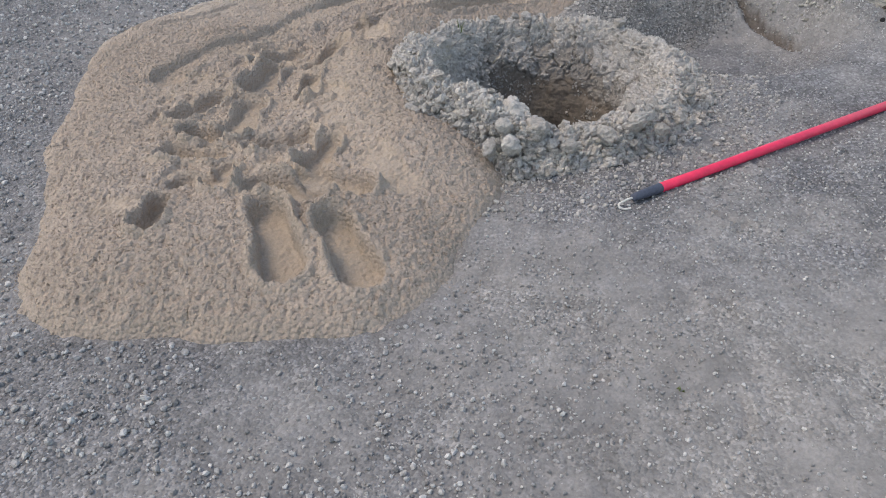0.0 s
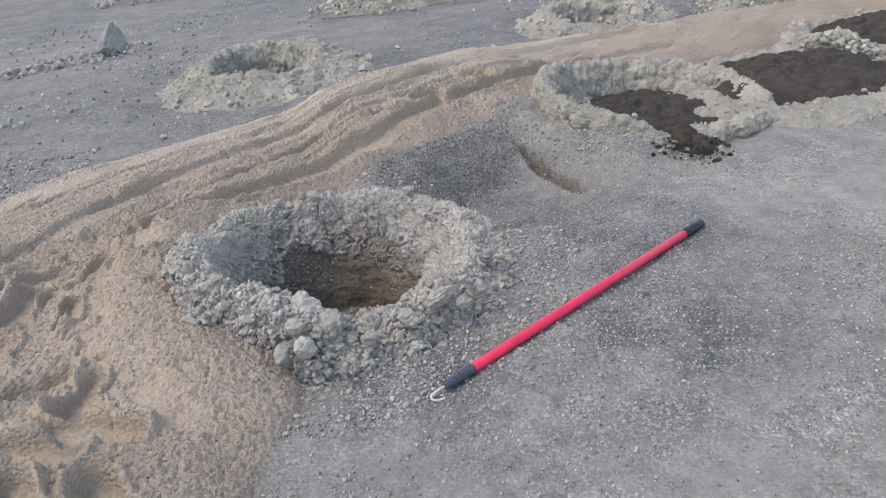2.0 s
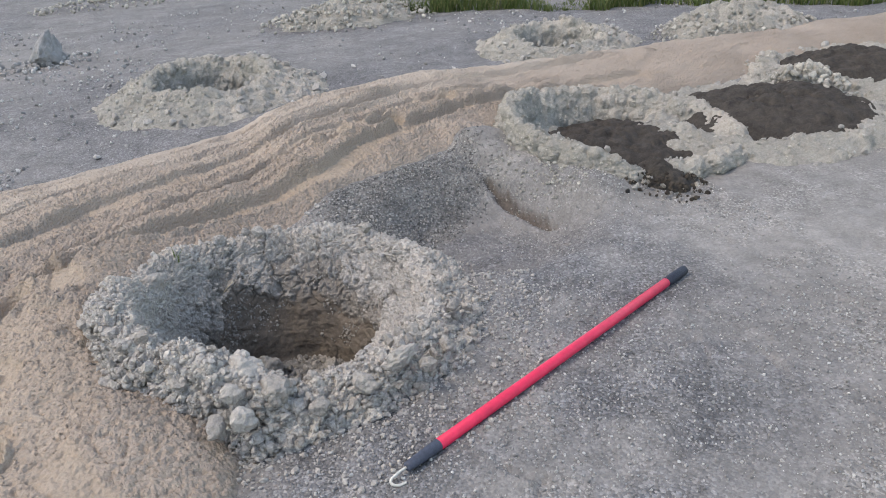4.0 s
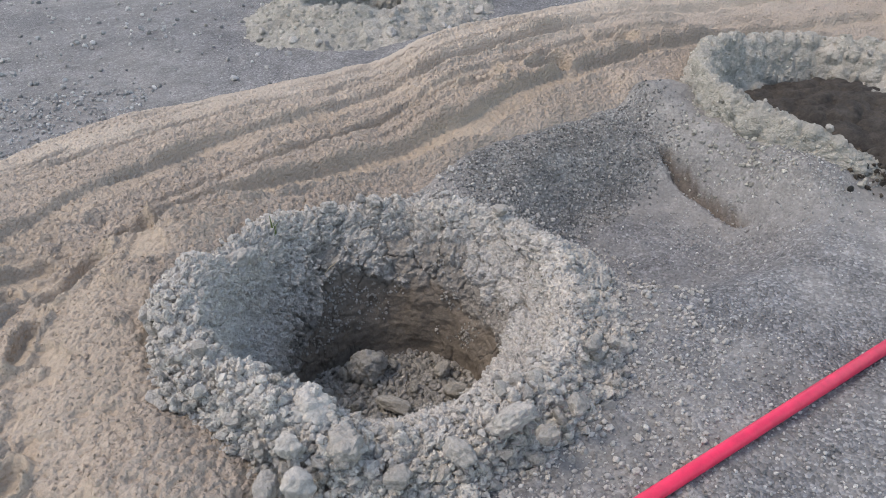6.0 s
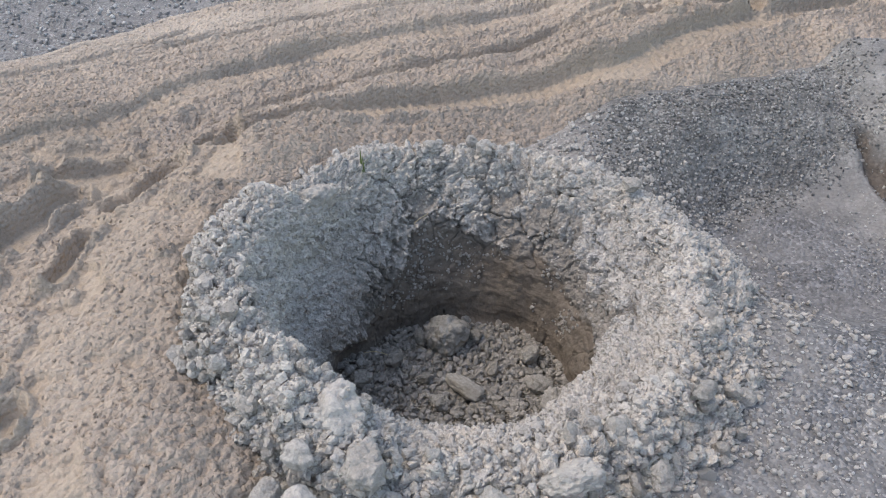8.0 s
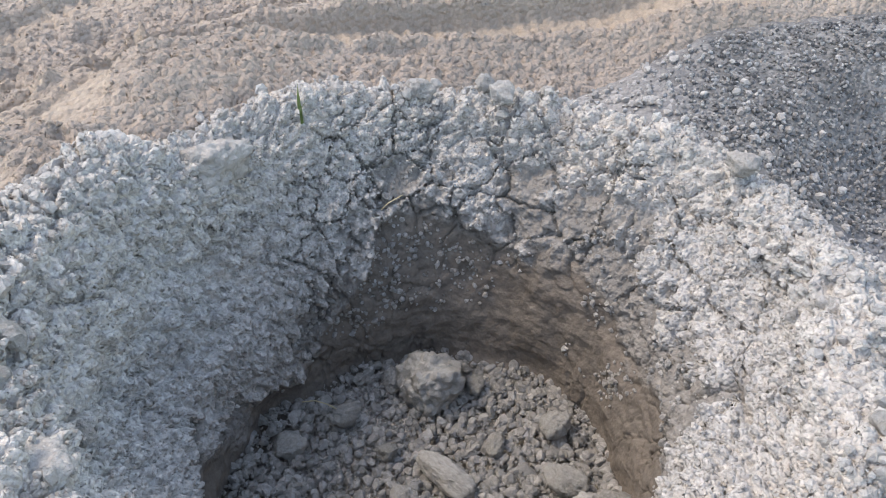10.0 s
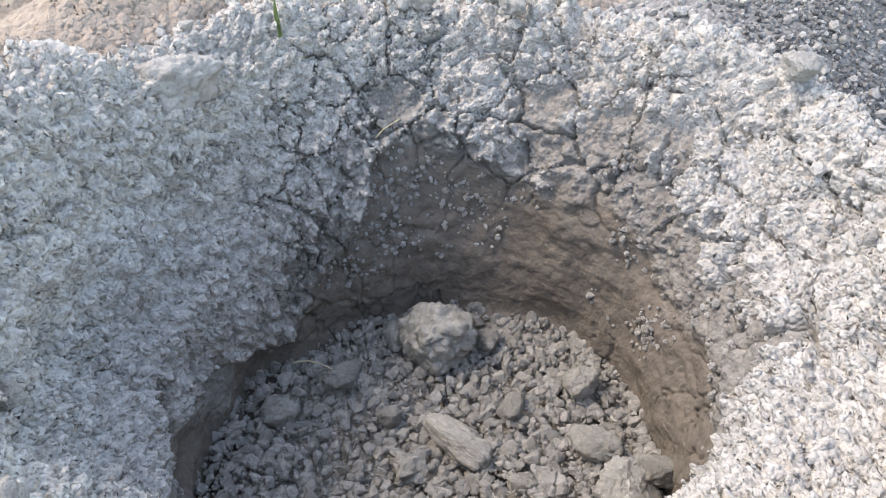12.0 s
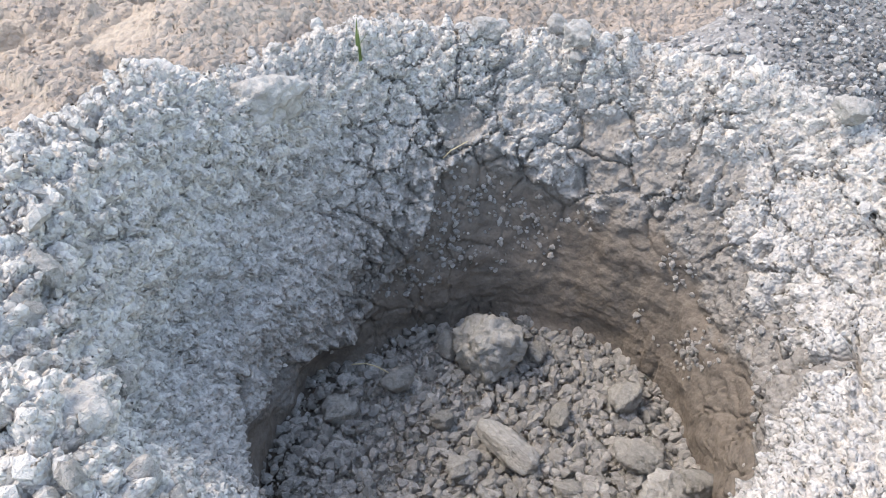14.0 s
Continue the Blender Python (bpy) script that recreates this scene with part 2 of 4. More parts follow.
def grid_faces(rows, cols, wrap=False):
    i = np.arange(rows - 1)[:, None] * cols
    j = np.arange(cols if wrap else cols - 1)[None]
    k = (j + 1) % cols
    return np.stack([i + j, i + k, i + cols + k, i + cols + j], -1).reshape(-1, 4)


def part(name, me, parent, label="", m=None):
    ob = new(name, me)
    ob.parent = parent
    if m is not None:
        ob.matrix_local = m
    return tagged(ob, label) if label else ob


def stretch_axis(lo, hi, d, far_lo, far_hi, grow=1.07):
    mid = np.arange(lo, hi + d / 2, d)
    up, down, s = [hi], [lo], d
    while up[-1] < far_hi or down[-1] > far_lo:
        s *= grow
        if up[-1] < far_hi:
            up.append(up[-1] + s)
        if down[-1] > far_lo:
            down.append(down[-1] - s)
    return np.concatenate([down[:0:-1], mid, up[1:]])


def stone_shape(seed, subdivisions=2, rough=0.22, flat=0.8):
    """Vertices and faces of one angular clod of radius 1, broken and crumbly."""
    bm = bmesh.new()
    bmesh.ops.create_icosphere(bm, subdivisions=subdivisions, radius=1)
    v = np.array([p.co[:] for p in bm.verts])
    f = np.array([[q.index for q in p.verts] for p in bm.faces])
    bm.free()
    rnd = np.random.RandomState(seed)
    for _ in range((12, 12, 12, 11, 8, 8)[subdivisions]):      # flats broken off at random
        way = rnd.normal(size=3)
        way /= np.linalg.norm(way)
        cut = (0.42 if subdivisions < 4 else 0.60) + 0.32 * rnd.rand()
        over = np.maximum(v @ way - cut, 0)
        v = v - 0.92 * over[:, None] * way
    v = v / np.linalg.norm(v, axis=1).max()
    v *= (1 + rough * fbm(v[:, 0], v[:, 1], v[:, 2], 0.9, 3, seed))[:, None]
    if subdivisions > 2:    # crumbs that cling to a large clod
        q = v / np.linalg.norm(v, axis=1, keepdims=True)
        grow = 0.14 * lumps3(v[:, 0], v[:, 1], v[:, 2], 0.42, seed, 0.7) + 0.08 * fbm(v[:, 0], v[:, 1], v[:, 2], 0.22, 4, seed + 1, 0.7)
        if subdivisions > 3:
            grow = grow + 0.11 * lumps3(v[:, 0], v[:, 1], v[:, 2], 0.2, seed + 3, 0.8)
        if subdivisions > 4:
            grow = grow + 0.07 * lumps3(v[:, 0], v[:, 1], v[:, 2], 0.1, seed + 5, 0.85)
        v = v + q * grow[:, None]
    return v * np.array([1, 0.7 + 0.3 * rnd.rand(), flat]), f


def turns(n, rnd, tip=0.5):
    """n random turns: any heading, tipped a little."""
    a, b, c = rnd.rand(n) * 2 * np.pi, tip * rnd.normal(size=n), tip * rnd.normal(size=n)
    ca, sa, cb, sb, cc, sc = np.cos(a), np.sin(a), np.cos(b), np.sin(b), np.cos(c), np.sin(c)
    z, o = np.zeros(n), np.ones(n)
    ra = np.stack([ca, -sa, z, sa, ca, z, z, z, o], -1).reshape(-1, 3, 3)
    rb = np.stack([o, z, z, z, cb, -sb, z, sb, cb], -1).reshape(-1, 3, 3)
    rc = np.stack([cc, z, sc, z, o, z, -sc, z, cc], -1).reshape(-1, 3, 3)
    return ra @ rb @ rc


def scatter_mesh(name, places, sizes, mat, rnd, subdivisions=1, tip=0.5, sink=0.25, smooth=False):
    """All the stones at these places as one joined mesh."""
    shapes = [stone_shape(900 + s, subdivisions) for s in range(10)]
    kinds = rnd.randint(len(shapes), size=len(places))
    rot = turns(len(places), rnd, tip)
    vs, fs, base = [], [], 0
    for s, (v, f) in enumerate(shapes):
        idx = np.nonzero(kinds == s)[0]
        if not len(idx):
            continue
        w = np.einsum("nij,vj->nvi", rot[idx], v) * sizes[idx, None, None]
        w += places[idx, None]
        w[..., 2] += (sizes[idx] * (0.6 - sink))[:, None]
        vs.append(w.reshape(-1, 3))
        fs.append((f[None] + (np.arange(len(idx)) * len(v))[:, None, None] + base).reshape(-1, 3))
        base += len(idx) * len(v)
    return mesh_of(name, np.concatenate(vs), np.concatenate(fs), mat, smooth)


# ---- the plan: sand strip, holes, basin ----
SAND_LINE = [(-0.62, 2.84, 0.66), (-0.74, 3.5, 0.75), (-0.98, 4.36, 0.62), (-0.35, 4.90, 0.72), (0.30, 5.05, 0.77), (1.35, 5.55, 0.74),
             (2.8, 6.0, 0.74), (4.25, 6.1, 0.52), (6.5, 6.0, 0.6), (9.0, 5.6, 0.7)]
# more of the sand: its blunt front, the slope towards the open pit, the part behind the pit
SAND_MORE = [((-0.86, 2.56, 0.38), (-0.30, 2.50, 0.36)), ((-0.30, 2.50, 0.36), (-0.06, 2.93, 0.33)), ((-0.30, 3.5, 0.5), (0.12, 4.42, 0.48))]
PIT_X, PIT_Y = 0.50, 3.57
# centre x, y, crest radius, within which the sheets of ground and sand drop away
DROPS = [(PIT_X, PIT_Y, 0.50), (2.56, 4.70, 0.52), (0.58, 7.15, 0.36), (3.5, 7.3, 0.30), (3.42, 4.66, 0.5), (4.62, 5.2, 0.42)]


def sand_side(x, y):
    """Distance outside the sand's edge, less than 0 on the sand."""
    total = np.zeros_like(x)
    for (ax, ay, ar), (bx, by, br) in list(zip(SAND_LINE, SAND_LINE[1:])) + SAND_MORE:
        dx, dy = bx - ax, by - ay
        s = np.clip(((x - ax) * dx + (y - ay) * dy) / (dx * dx + dy * dy), 0, 1)
        d = np.hypot(x - ax - s * dx, y - ay - s * dy) - ar - s * (br - ar)
        total = total + np.exp(-np.clip(d, -1.2, 1.2) / 0.035)
    return 0.008 - 0.035 * np.log(total) + 0.06 * fbm(x, y, None, 0.45, 5, 31, 0.6) + 0.012 * fbm(x, y, None, 0.06, 3, 32)


def drop(x, y):
    down = np.zeros_like(x)
    for cx, cy, r in DROPS:
        down = np.maximum(down, step(r * 1.03, r * 0.86, np.hypot(x - cx, y - cy)))
    return down


def channel(x, y):
    """Distance from the narrow washed-out channel at the basin's far side."""
    s = np.clip(((x - 1.685) * 0.15 + (y - 4.53) * -0.43) / (0.15 ** 2 + 0.43 ** 2), 0, 1)
    return np.hypot(x - 1.685 - 0.15 * s, y - 4.53 + 0.43 * s) + 0.022 * fbm(x, y, None, 0.09, 4, 8)


def bank_share(x, y):
    """1 on the dark gravel bank behind the basin."""
    foot = 4.09 + 0.62 * (x - 1.1) + 0.05 * fbm(x, y, None, 0.2, 3, 45)
    return step(-0.08, 0.08, y - foot) * step(0.78, 0.92, x) * step(1.86, 1.58, x + 0.12 * fbm(x, y, None, 0.18, 4, 48)) * step(5.3, 5.1, y)


def ground_z(x, y, sink=True):
    z = 0.014 * fbm(x, y, None, 1.4, 3, 3) - 0.02 * bump(x, y, 2.05, 3.15, 0.5) + 0.02 * bump(x, y, 0.72, 2.68, 0.25) + 0.007 * fbm(x, y, None, 0.22, 3, 5)
    # shallow basin beside the open pit
    u, v = (x - 1.50) * 0.95 + (y - 4.07) * 0.25, (y - 4.07) * 0.97 - (x - 1.50) * 0.30
    z = z - 0.15 * step(1.0, 0.45, np.sqrt((u / 0.56) ** 2 + (v / 0.54) ** 2))
    # bank that carries the sand behind the basin
    side = sand_side(x, y)
    z = z + 0.085 * step(0.34, 0.02, side) * step(0.55, 0.95, x) * step(2.6, 1.9, x) * step(3.9, 4.3, y)
    # narrow washed-out channel at the basin's far side
    off = channel(x, y)
    # foot of the spoil beyond the channel
    d = (x - 1.685) * 0.944 + (y - 4.53) * 0.329
    z = z + 0.10 * step(0.0, 0.15, d) * step(0.55, 0.2, d) * step(3.9, 4.15, y) * step(5.1, 4.8, y)
    z = z - 0.036 * step(0.024, 0.006, off) + 0.010 * np.exp(-((off - 0.05) / 0.02) ** 2)
    z = z + 0.25 * step(9, 30, np.hypot(x, y)) * (0.4 + fbm(x, y, None, 7, 3, 12))
    if sink:
        z = z - 0.9 * drop(x, y)
    return z


def ground_top(x, y):
    """Ground with its small swells, scuffs and crumbs."""
    near = step(6.0, 3.5, np.hypot(x - 0.4, y - 3.0))
    z = 0.003 * lumps2(x, y, 0.045, 41, 0.4) + 0.008 * fbm(x, y, None, 0.15, 4, 42) + 0.006 * (1 - np.abs(fbm(x, y * 0.6, None, 0.35, 3, 43))) ** 4
    rnd = np.random.RandomState(5)
    for _ in range(26):     # curved scuffs of heels
        cx, cy, r, mid, wide = 0.3 + 2.0 * rnd.rand(), 1.5 + 1.7 * rnd.rand(), 0.05 + 0.11 * rnd.rand(), 6.28 * rnd.rand(), 0.4 + 0.7 * rnd.rand()
        a = np.mod(np.arctan2(y - cy, x - cx) - mid + np.pi, 2 * np.pi) - np.pi
        d = np.hypot(x - cx, y - cy) - r
        on = step(wide, wide * 0.5, np.abs(a)) * (np.abs(d) < 0.1)
        z = z + on * (0.007 * np.exp(-((d - 0.014) / 0.012) ** 2) - 0.010 * np.exp(-((d + 0.008) / 0.012) ** 2))
    return ground_z(x, y) + near * z


# ---- ground ----
def build_ground():
    xs = stretch_axis(-1.3, 2.3, 0.0135, -900, 900, 1.075)
    ys = stretch_axis(1.5, 4.8, 0.0135, -900, 900, 1.075)
    x, y = np.meshgrid(xs, ys)
    z = ground_top(x, y)
    line = np.array(SAND_LINE)
    beyond = step(-0.1, 0.5, y - np.interp(x, line[2:, 0], line[2:, 1]))
    coarse = np.clip(np.maximum(beyond, step(-0.6, -1.0, x)) * (0.75 + 0.5 * fbm(x, y, None, 0.8, 3, 44)), 0, 1)
    bank = bank_share(x, y)
    coarse = np.maximum(coarse * (1 - 0.9 * bump(x, y, -1.5, 9.6, 0.7)), 0.7 * bank)
    coarse = np.maximum(coarse, 1.0 * step(1.35, 0.75, np.hypot(x - 1.05, y - 3.25)) * (0.8 + fbm(x, y, None, 0.25, 4, 47)))
    coarse = np.maximum(coarse, step(2.7, 2.1, y) * step(0.7, -0.3, x) * (0.6 + 0.6 * fbm(x, y, None, 0.3, 4, 49)))
    coarse = np.maximum(coarse, 0.55 * bump(x, y, 1.98, 4.40, 0.22) * (0.8 + fbm(x, y, None, 0.2, 4, 46)))
    rust = 0.8 * step(0.020, 0.006, channel(x, y) + 0.02 * fbm(x, y, None, 0.08, 3, 9))
    ob = new("ground", mesh_of("ground", np.stack([x, y, z], -1).reshape(-1, 3), grid_faces(len(ys), len(xs)), GROUND, attrs={"coarse": coarse, "rust": rust, "bank": bank}))
    tagged(ob, "compacted grey gravelly dirt ground", "ground", kind="structure")


build_ground()

# ---- sand strip with ruts and shoe prints ----
# prints: x, y, heading in degrees, length
PRINTS = [(-0.425, 2.45, -73, 0.38), (-0.215, 2.40, -66, 0.33), (-0.42, 2.705, -19, 0.31), (-0.277, 2.755, -33, 0.30), (-0.82, 2.605, -88, 0.22),
          (-0.715, 2.79, 177, 0.22), (-0.852, 3.426, -133, 0.28), (-0.745, 3.165, 174, 0.25), (-0.79, 3.005, 165, 0.27), (-0.623, 3.665, -107, 0.32),
          (-0.655, 3.29, -101, 0.32), (-0.48, 3.055, -163, 0.26), (-0.335, 2.95, -118, 0.22), (-0.366, 3.80, -107, 0.30), (-0.27, 4.05, -128, 0.18),
          (-0.415, 3.474, -99, 0.22), (-0.64, 2.80, -92, 0.2), (-0.60, 3.90, 35, 0.26), (1.021, 4.985, 20, 0.22), (1.354, 5.13, 30, 0.24), (1.75, 5.40, 25, 0.24)]
# ruts: half width, depth, tread, line
RUTS = [(0.080, 0.050, 1.0, [(-1.12, 3.70), (-0.88, 4.04), (-0.71, 4.16), (-0.54, 4.35), (-0.34, 4.57), (-0.14, 4.75), (0.12, 4.90), (0.52, 5.12), (0.95, 5.37), (1.62, 5.72), (2.3, 6.0), (3.5, 6.3)]),
        (0.070, 0.052, 1.0, [(-0.22, 3.93), (-0.09, 4.18), (0.10, 4.29), (0.33, 4.43), (0.63, 4.55), (0.93, 4.66), (1.25, 4.92), (1.75, 5.22), (2.4, 5.5), (3.4, 5.7)]),
        (0.040, 0.024, 0.8, [(-0.80, 4.72), (-0.25, 5.06), (0.4, 5.36), (1.2, 5.72), (2.2, 6.10)]),
        (0.036, 0.024, 0.6, [(-0.30, 4.30), (0.05, 4.55), (0.5, 4.80), (1.1, 5.16), (1.9, 5.55), (2.8, 5.80)]),
        (0.036, 0.022, 0.8, [(0.15, 4.62), (0.55, 4.83), (1.0, 5.05), (1.6, 5.40), (2.6, 5.68)]),
        (0.032, 0.020, 0.3, [(0.1, 5.42), (0.7, 5.72), (1.4, 6.0), (2.2, 6.25)]),
        (0.030, 0.028, 0.0, [(-0.07, 4.68), (0.12, 4.80)]),
        (0.030, 0.028, 0.0, [(-0.34, 4.14), (-0.20, 4.25)]),
        (0.030, 0.026, 0.0, [(-0.68, 3.80), (-0.52, 3.90)]),
        (0.034, 0.026, 0.0, [(-1.30, 4.40), (-1.0, 4.62), (-0.7, 4.98)]),
        (0.030, 0.024, 0.0, [(0.75, 5.30), (1.05, 5.44)]),
        (0.030, 0.024, 0.0, [(1.35, 5.35), (1.7, 5.50)]),
        (0.057, 0.006, 1.1, [(-1.12, 2.73), (-0.86, 2.66)]),
        (0.057, 0.006, 1.1, [(-0.19, 2.98), (-0.07, 2.76), (0.03, 2.66)]),
        (0.034, 0.006, 1.1, [(-0.40, 3.16), (-0.24, 3.21)]),
        (0.040, 0.006, 1.1, [(-1.16, 3.71), (-0.97, 3.735)])]


def sand_track(x, y):
    """1 where wheels have packed the strip, dry and pale."""
    along = y - 4.92 - 0.36 * x + 0.25 * fbm(x, y, None, 0.5, 4, 29)
    return np.clip(step(-0.35, 0.45, along) * (0.8 + 0.4 * fbm(x, y, None, 0.25, 3, 30)), 0, 1)


def sand_parts(x, y):
    side = sand_side(x, y)
    inside = np.maximum(-side, 0)
    thick = 0.125 * (1 - np.exp(-inside / (0.15 + 0.07 * step(2.7, 3.3, y) + 0.05 * step(-0.3, 0.1, x) * step(3.2, 2.9, y)))) + 0.025 * step(0, 0.3, inside) * fbm(x, y, None, 0.45, 4, 21)
    # banked up against the ring of the open pit
    way, off = np.arctan2(y - PIT_Y, x - PIT_X), np.hypot(x - PIT_X, y - PIT_Y)
    lean = np.exp(-((np.mod(way - radians(184) + np.pi, 2 * np.pi) - np.pi) / 1.02) ** 4)
    thick = thick + 0.122 * lean * step(1.10, 0.66, off) * (1 - 0.35 * step(0.62, 0.50, off)) + 0.03 * bump(x, y, -0.65, 2.50, 0.25)
    # trodden patches with crisp edges, and streaks dragged along the track
    trod = step(1.0, 0.75, np.hypot((x + 0.55) / 0.62, (y - 3.45) / 0.95))
    pressed = trod * (0.28 * step(-0.02, 0.07, fbm(x, y, None, 0.24, 3, 28)) + 0.25 * step(0.05, 0.13, fbm(x, y, None, 0.16, 3, 58)))
    track = sand_track(x, y)
    along, across = 0.86 * x + 0.5 * y, 0.86 * y - 0.5 * x
    streak = step(-0.02, 0.10, fbm(along * 0.22, across, None, 0.11, 3, 59))
    push = -0.055 * pressed - 0.013 * np.maximum(track, step(3.9, 4.3, y)) * streak
    wob = 0.012 * fbm(x, y, None, 0.12, 3, 23)
    for half, depth, tread, line in RUTS:
        best, along, total = np.full_like(x, 9.0), np.zeros_like(x), 0.0
        for (ax, ay), (bx, by) in zip(line, line[1:]):
            dx, dy = bx - ax, by - ay
            ln = math.hypot(dx, dy)
            s = np.clip(((x - ax) * dx + (y - ay) * dy) / (ln * ln), 0, 1)
            px, py = x - ax - s * dx, y - ay - s * dy
            d = np.hypot(px, py) * np.sign(px * dy - py * dx + 1e-9)
            closer = np.abs(d) < np.abs(best)
            best, along = np.where(closer, d, best), np.where(closer, total + s * ln, along)
            total += ln
        d = np.abs(best + wob)
        ends = step(0, 0.10, along) * step(total, total - 0.10, along)
        broken = 0.55 + 0.45 * step(-0.25, 0.3, fbm(x, y, None, 0.5, 3, 27))
        groove = step(half * 1.06, half * 0.84, d) * ends * broken
        lug = np.sin(along * 2 * np.pi / (0.036 if tread <= 1 else 0.024) + np.where(best > 0, 0.0, np.pi) + np.abs(best) * 45)
        push = push - depth * groove + groove * (0.006 * tread if tread <= 1 else 0.009) * lug * (0.6 + fbm(x, y, None, 0.12, 3, 26))
        push = push + 0.50 * depth * np.exp(-((d - half - 0.022) / 0.017) ** 2) * ends * broken * (0.6 + fbm(x, y, None, 0.07, 3, 25))
        pressed = np.maximum(pressed, groove * (min(depth / 0.05, 0.6) if tread <= 1 else 0.6))
    for n, (px, py, head, ln) in enumerate(PRINTS):
        a = radians(head)
        u, v = (x - px) * math.cos(a) + (y - py) * math.sin(a), -(x - px) * math.sin(a) + (y - py) * math.cos(a)
        u, v = u + 0.3 * wob, v + 0.3 * wob
        q = u / (ln / 2)
        width = (0.057 + 0.008 * q - 0.010 * np.exp(-((q + 0.15) / 0.3) ** 2)) * min(ln / 0.28, 1.1)
        edge = np.hypot(v / width, np.maximum(np.abs(q) - 0.62, 0) / 0.38)
        hole = step(1.06, 0.86, edge)
        ribs = np.sin(u * 2 * np.pi / 0.019 + 4 * np.abs(v) / width) * 0.0008 * (1 + fbm(x, y, None, 0.06, 2, 60 + n))
        deep = 0.060 if n in (0, 1, 4) else (0.042 if n < 16 else 0.028) + 0.012 * ((n * 7) % 5) / 4
        push = push * (1 - 0.85 * hole) + hole * (-deep - 0.008 * q + ribs)
        rim = np.exp(-((edge - 1.30) / 0.20) ** 2) * (edge < 2.5)
        push = push + rim * 0.034 * (0.6 + fbm(x, y, None, 0.08, 3, 40 + n))
        pressed = np.maximum(pressed, np.maximum(hole * 0.62, 0.15 * rim))
    loose = (1 - 0.85 * pressed) * step(-0.03, 0.05, inside) * (1 - 0.55 * track)
    wx, wy = x + 0.008 * vnoise(x / 0.03, y / 0.03, None, 55), y + 0.008 * vnoise(x / 0.03, y / 0.03, None, 56)
    crumbs = 0.0165 * grains2(wx, wy, 0.0175, 51) + 0.003 * lumps2(x, y, 0.030, 52, 0.3)
    crumbs = crumbs + 0.005 * fbm(x, y, None, 0.09, 3, 53) + 0.002 * vnoise(x / 0.0115, y / 0.0115, None, 57)
    return side, thick + push * step(0.0, 0.2, inside) + crumbs * loose, pressed


def build_sand():
    xs = stretch_axis(-1.55, 1.7, 0.0058, -2.2, 9.2, 1.02)
    ys = stretch_axis(2.05, 5.6, 0.0058, 1.6, 7.3, 1.02)
    x, y = np.meshgrid(xs, ys)
    side, thick, pressed = sand_parts(x, y)
    z = ground_z(x, y, False) + np.maximum(thick, -0.02) + 0.006 - 0.12 * step(-0.01, 0.09, side)
    z = z - 0.8 * drop(x, y)
    f = grid_faces(len(ys), len(xs))
    f = f[(side.ravel()[f] < 0.1).any(1)]
    used, back = np.unique(f, return_inverse=True)
    v = np.stack([x, y, z], -1).reshape(-1, 3)[used]
    ob = new("sand_strip", mesh_of("sand_strip", v, back.reshape(-1, 4), SAND, attrs={"pressed": pressed.ravel()[used], "track": sand_track(x, y).ravel()[used]}))
    tagged(ob, "strip of loose tan sand with tyre ruts and shoe prints", "sand", kind="stuff")


build_sand()


# ---- dug holes with their rings of spoil ----
RINGS = {}   # surface of each ring, to strew clods on


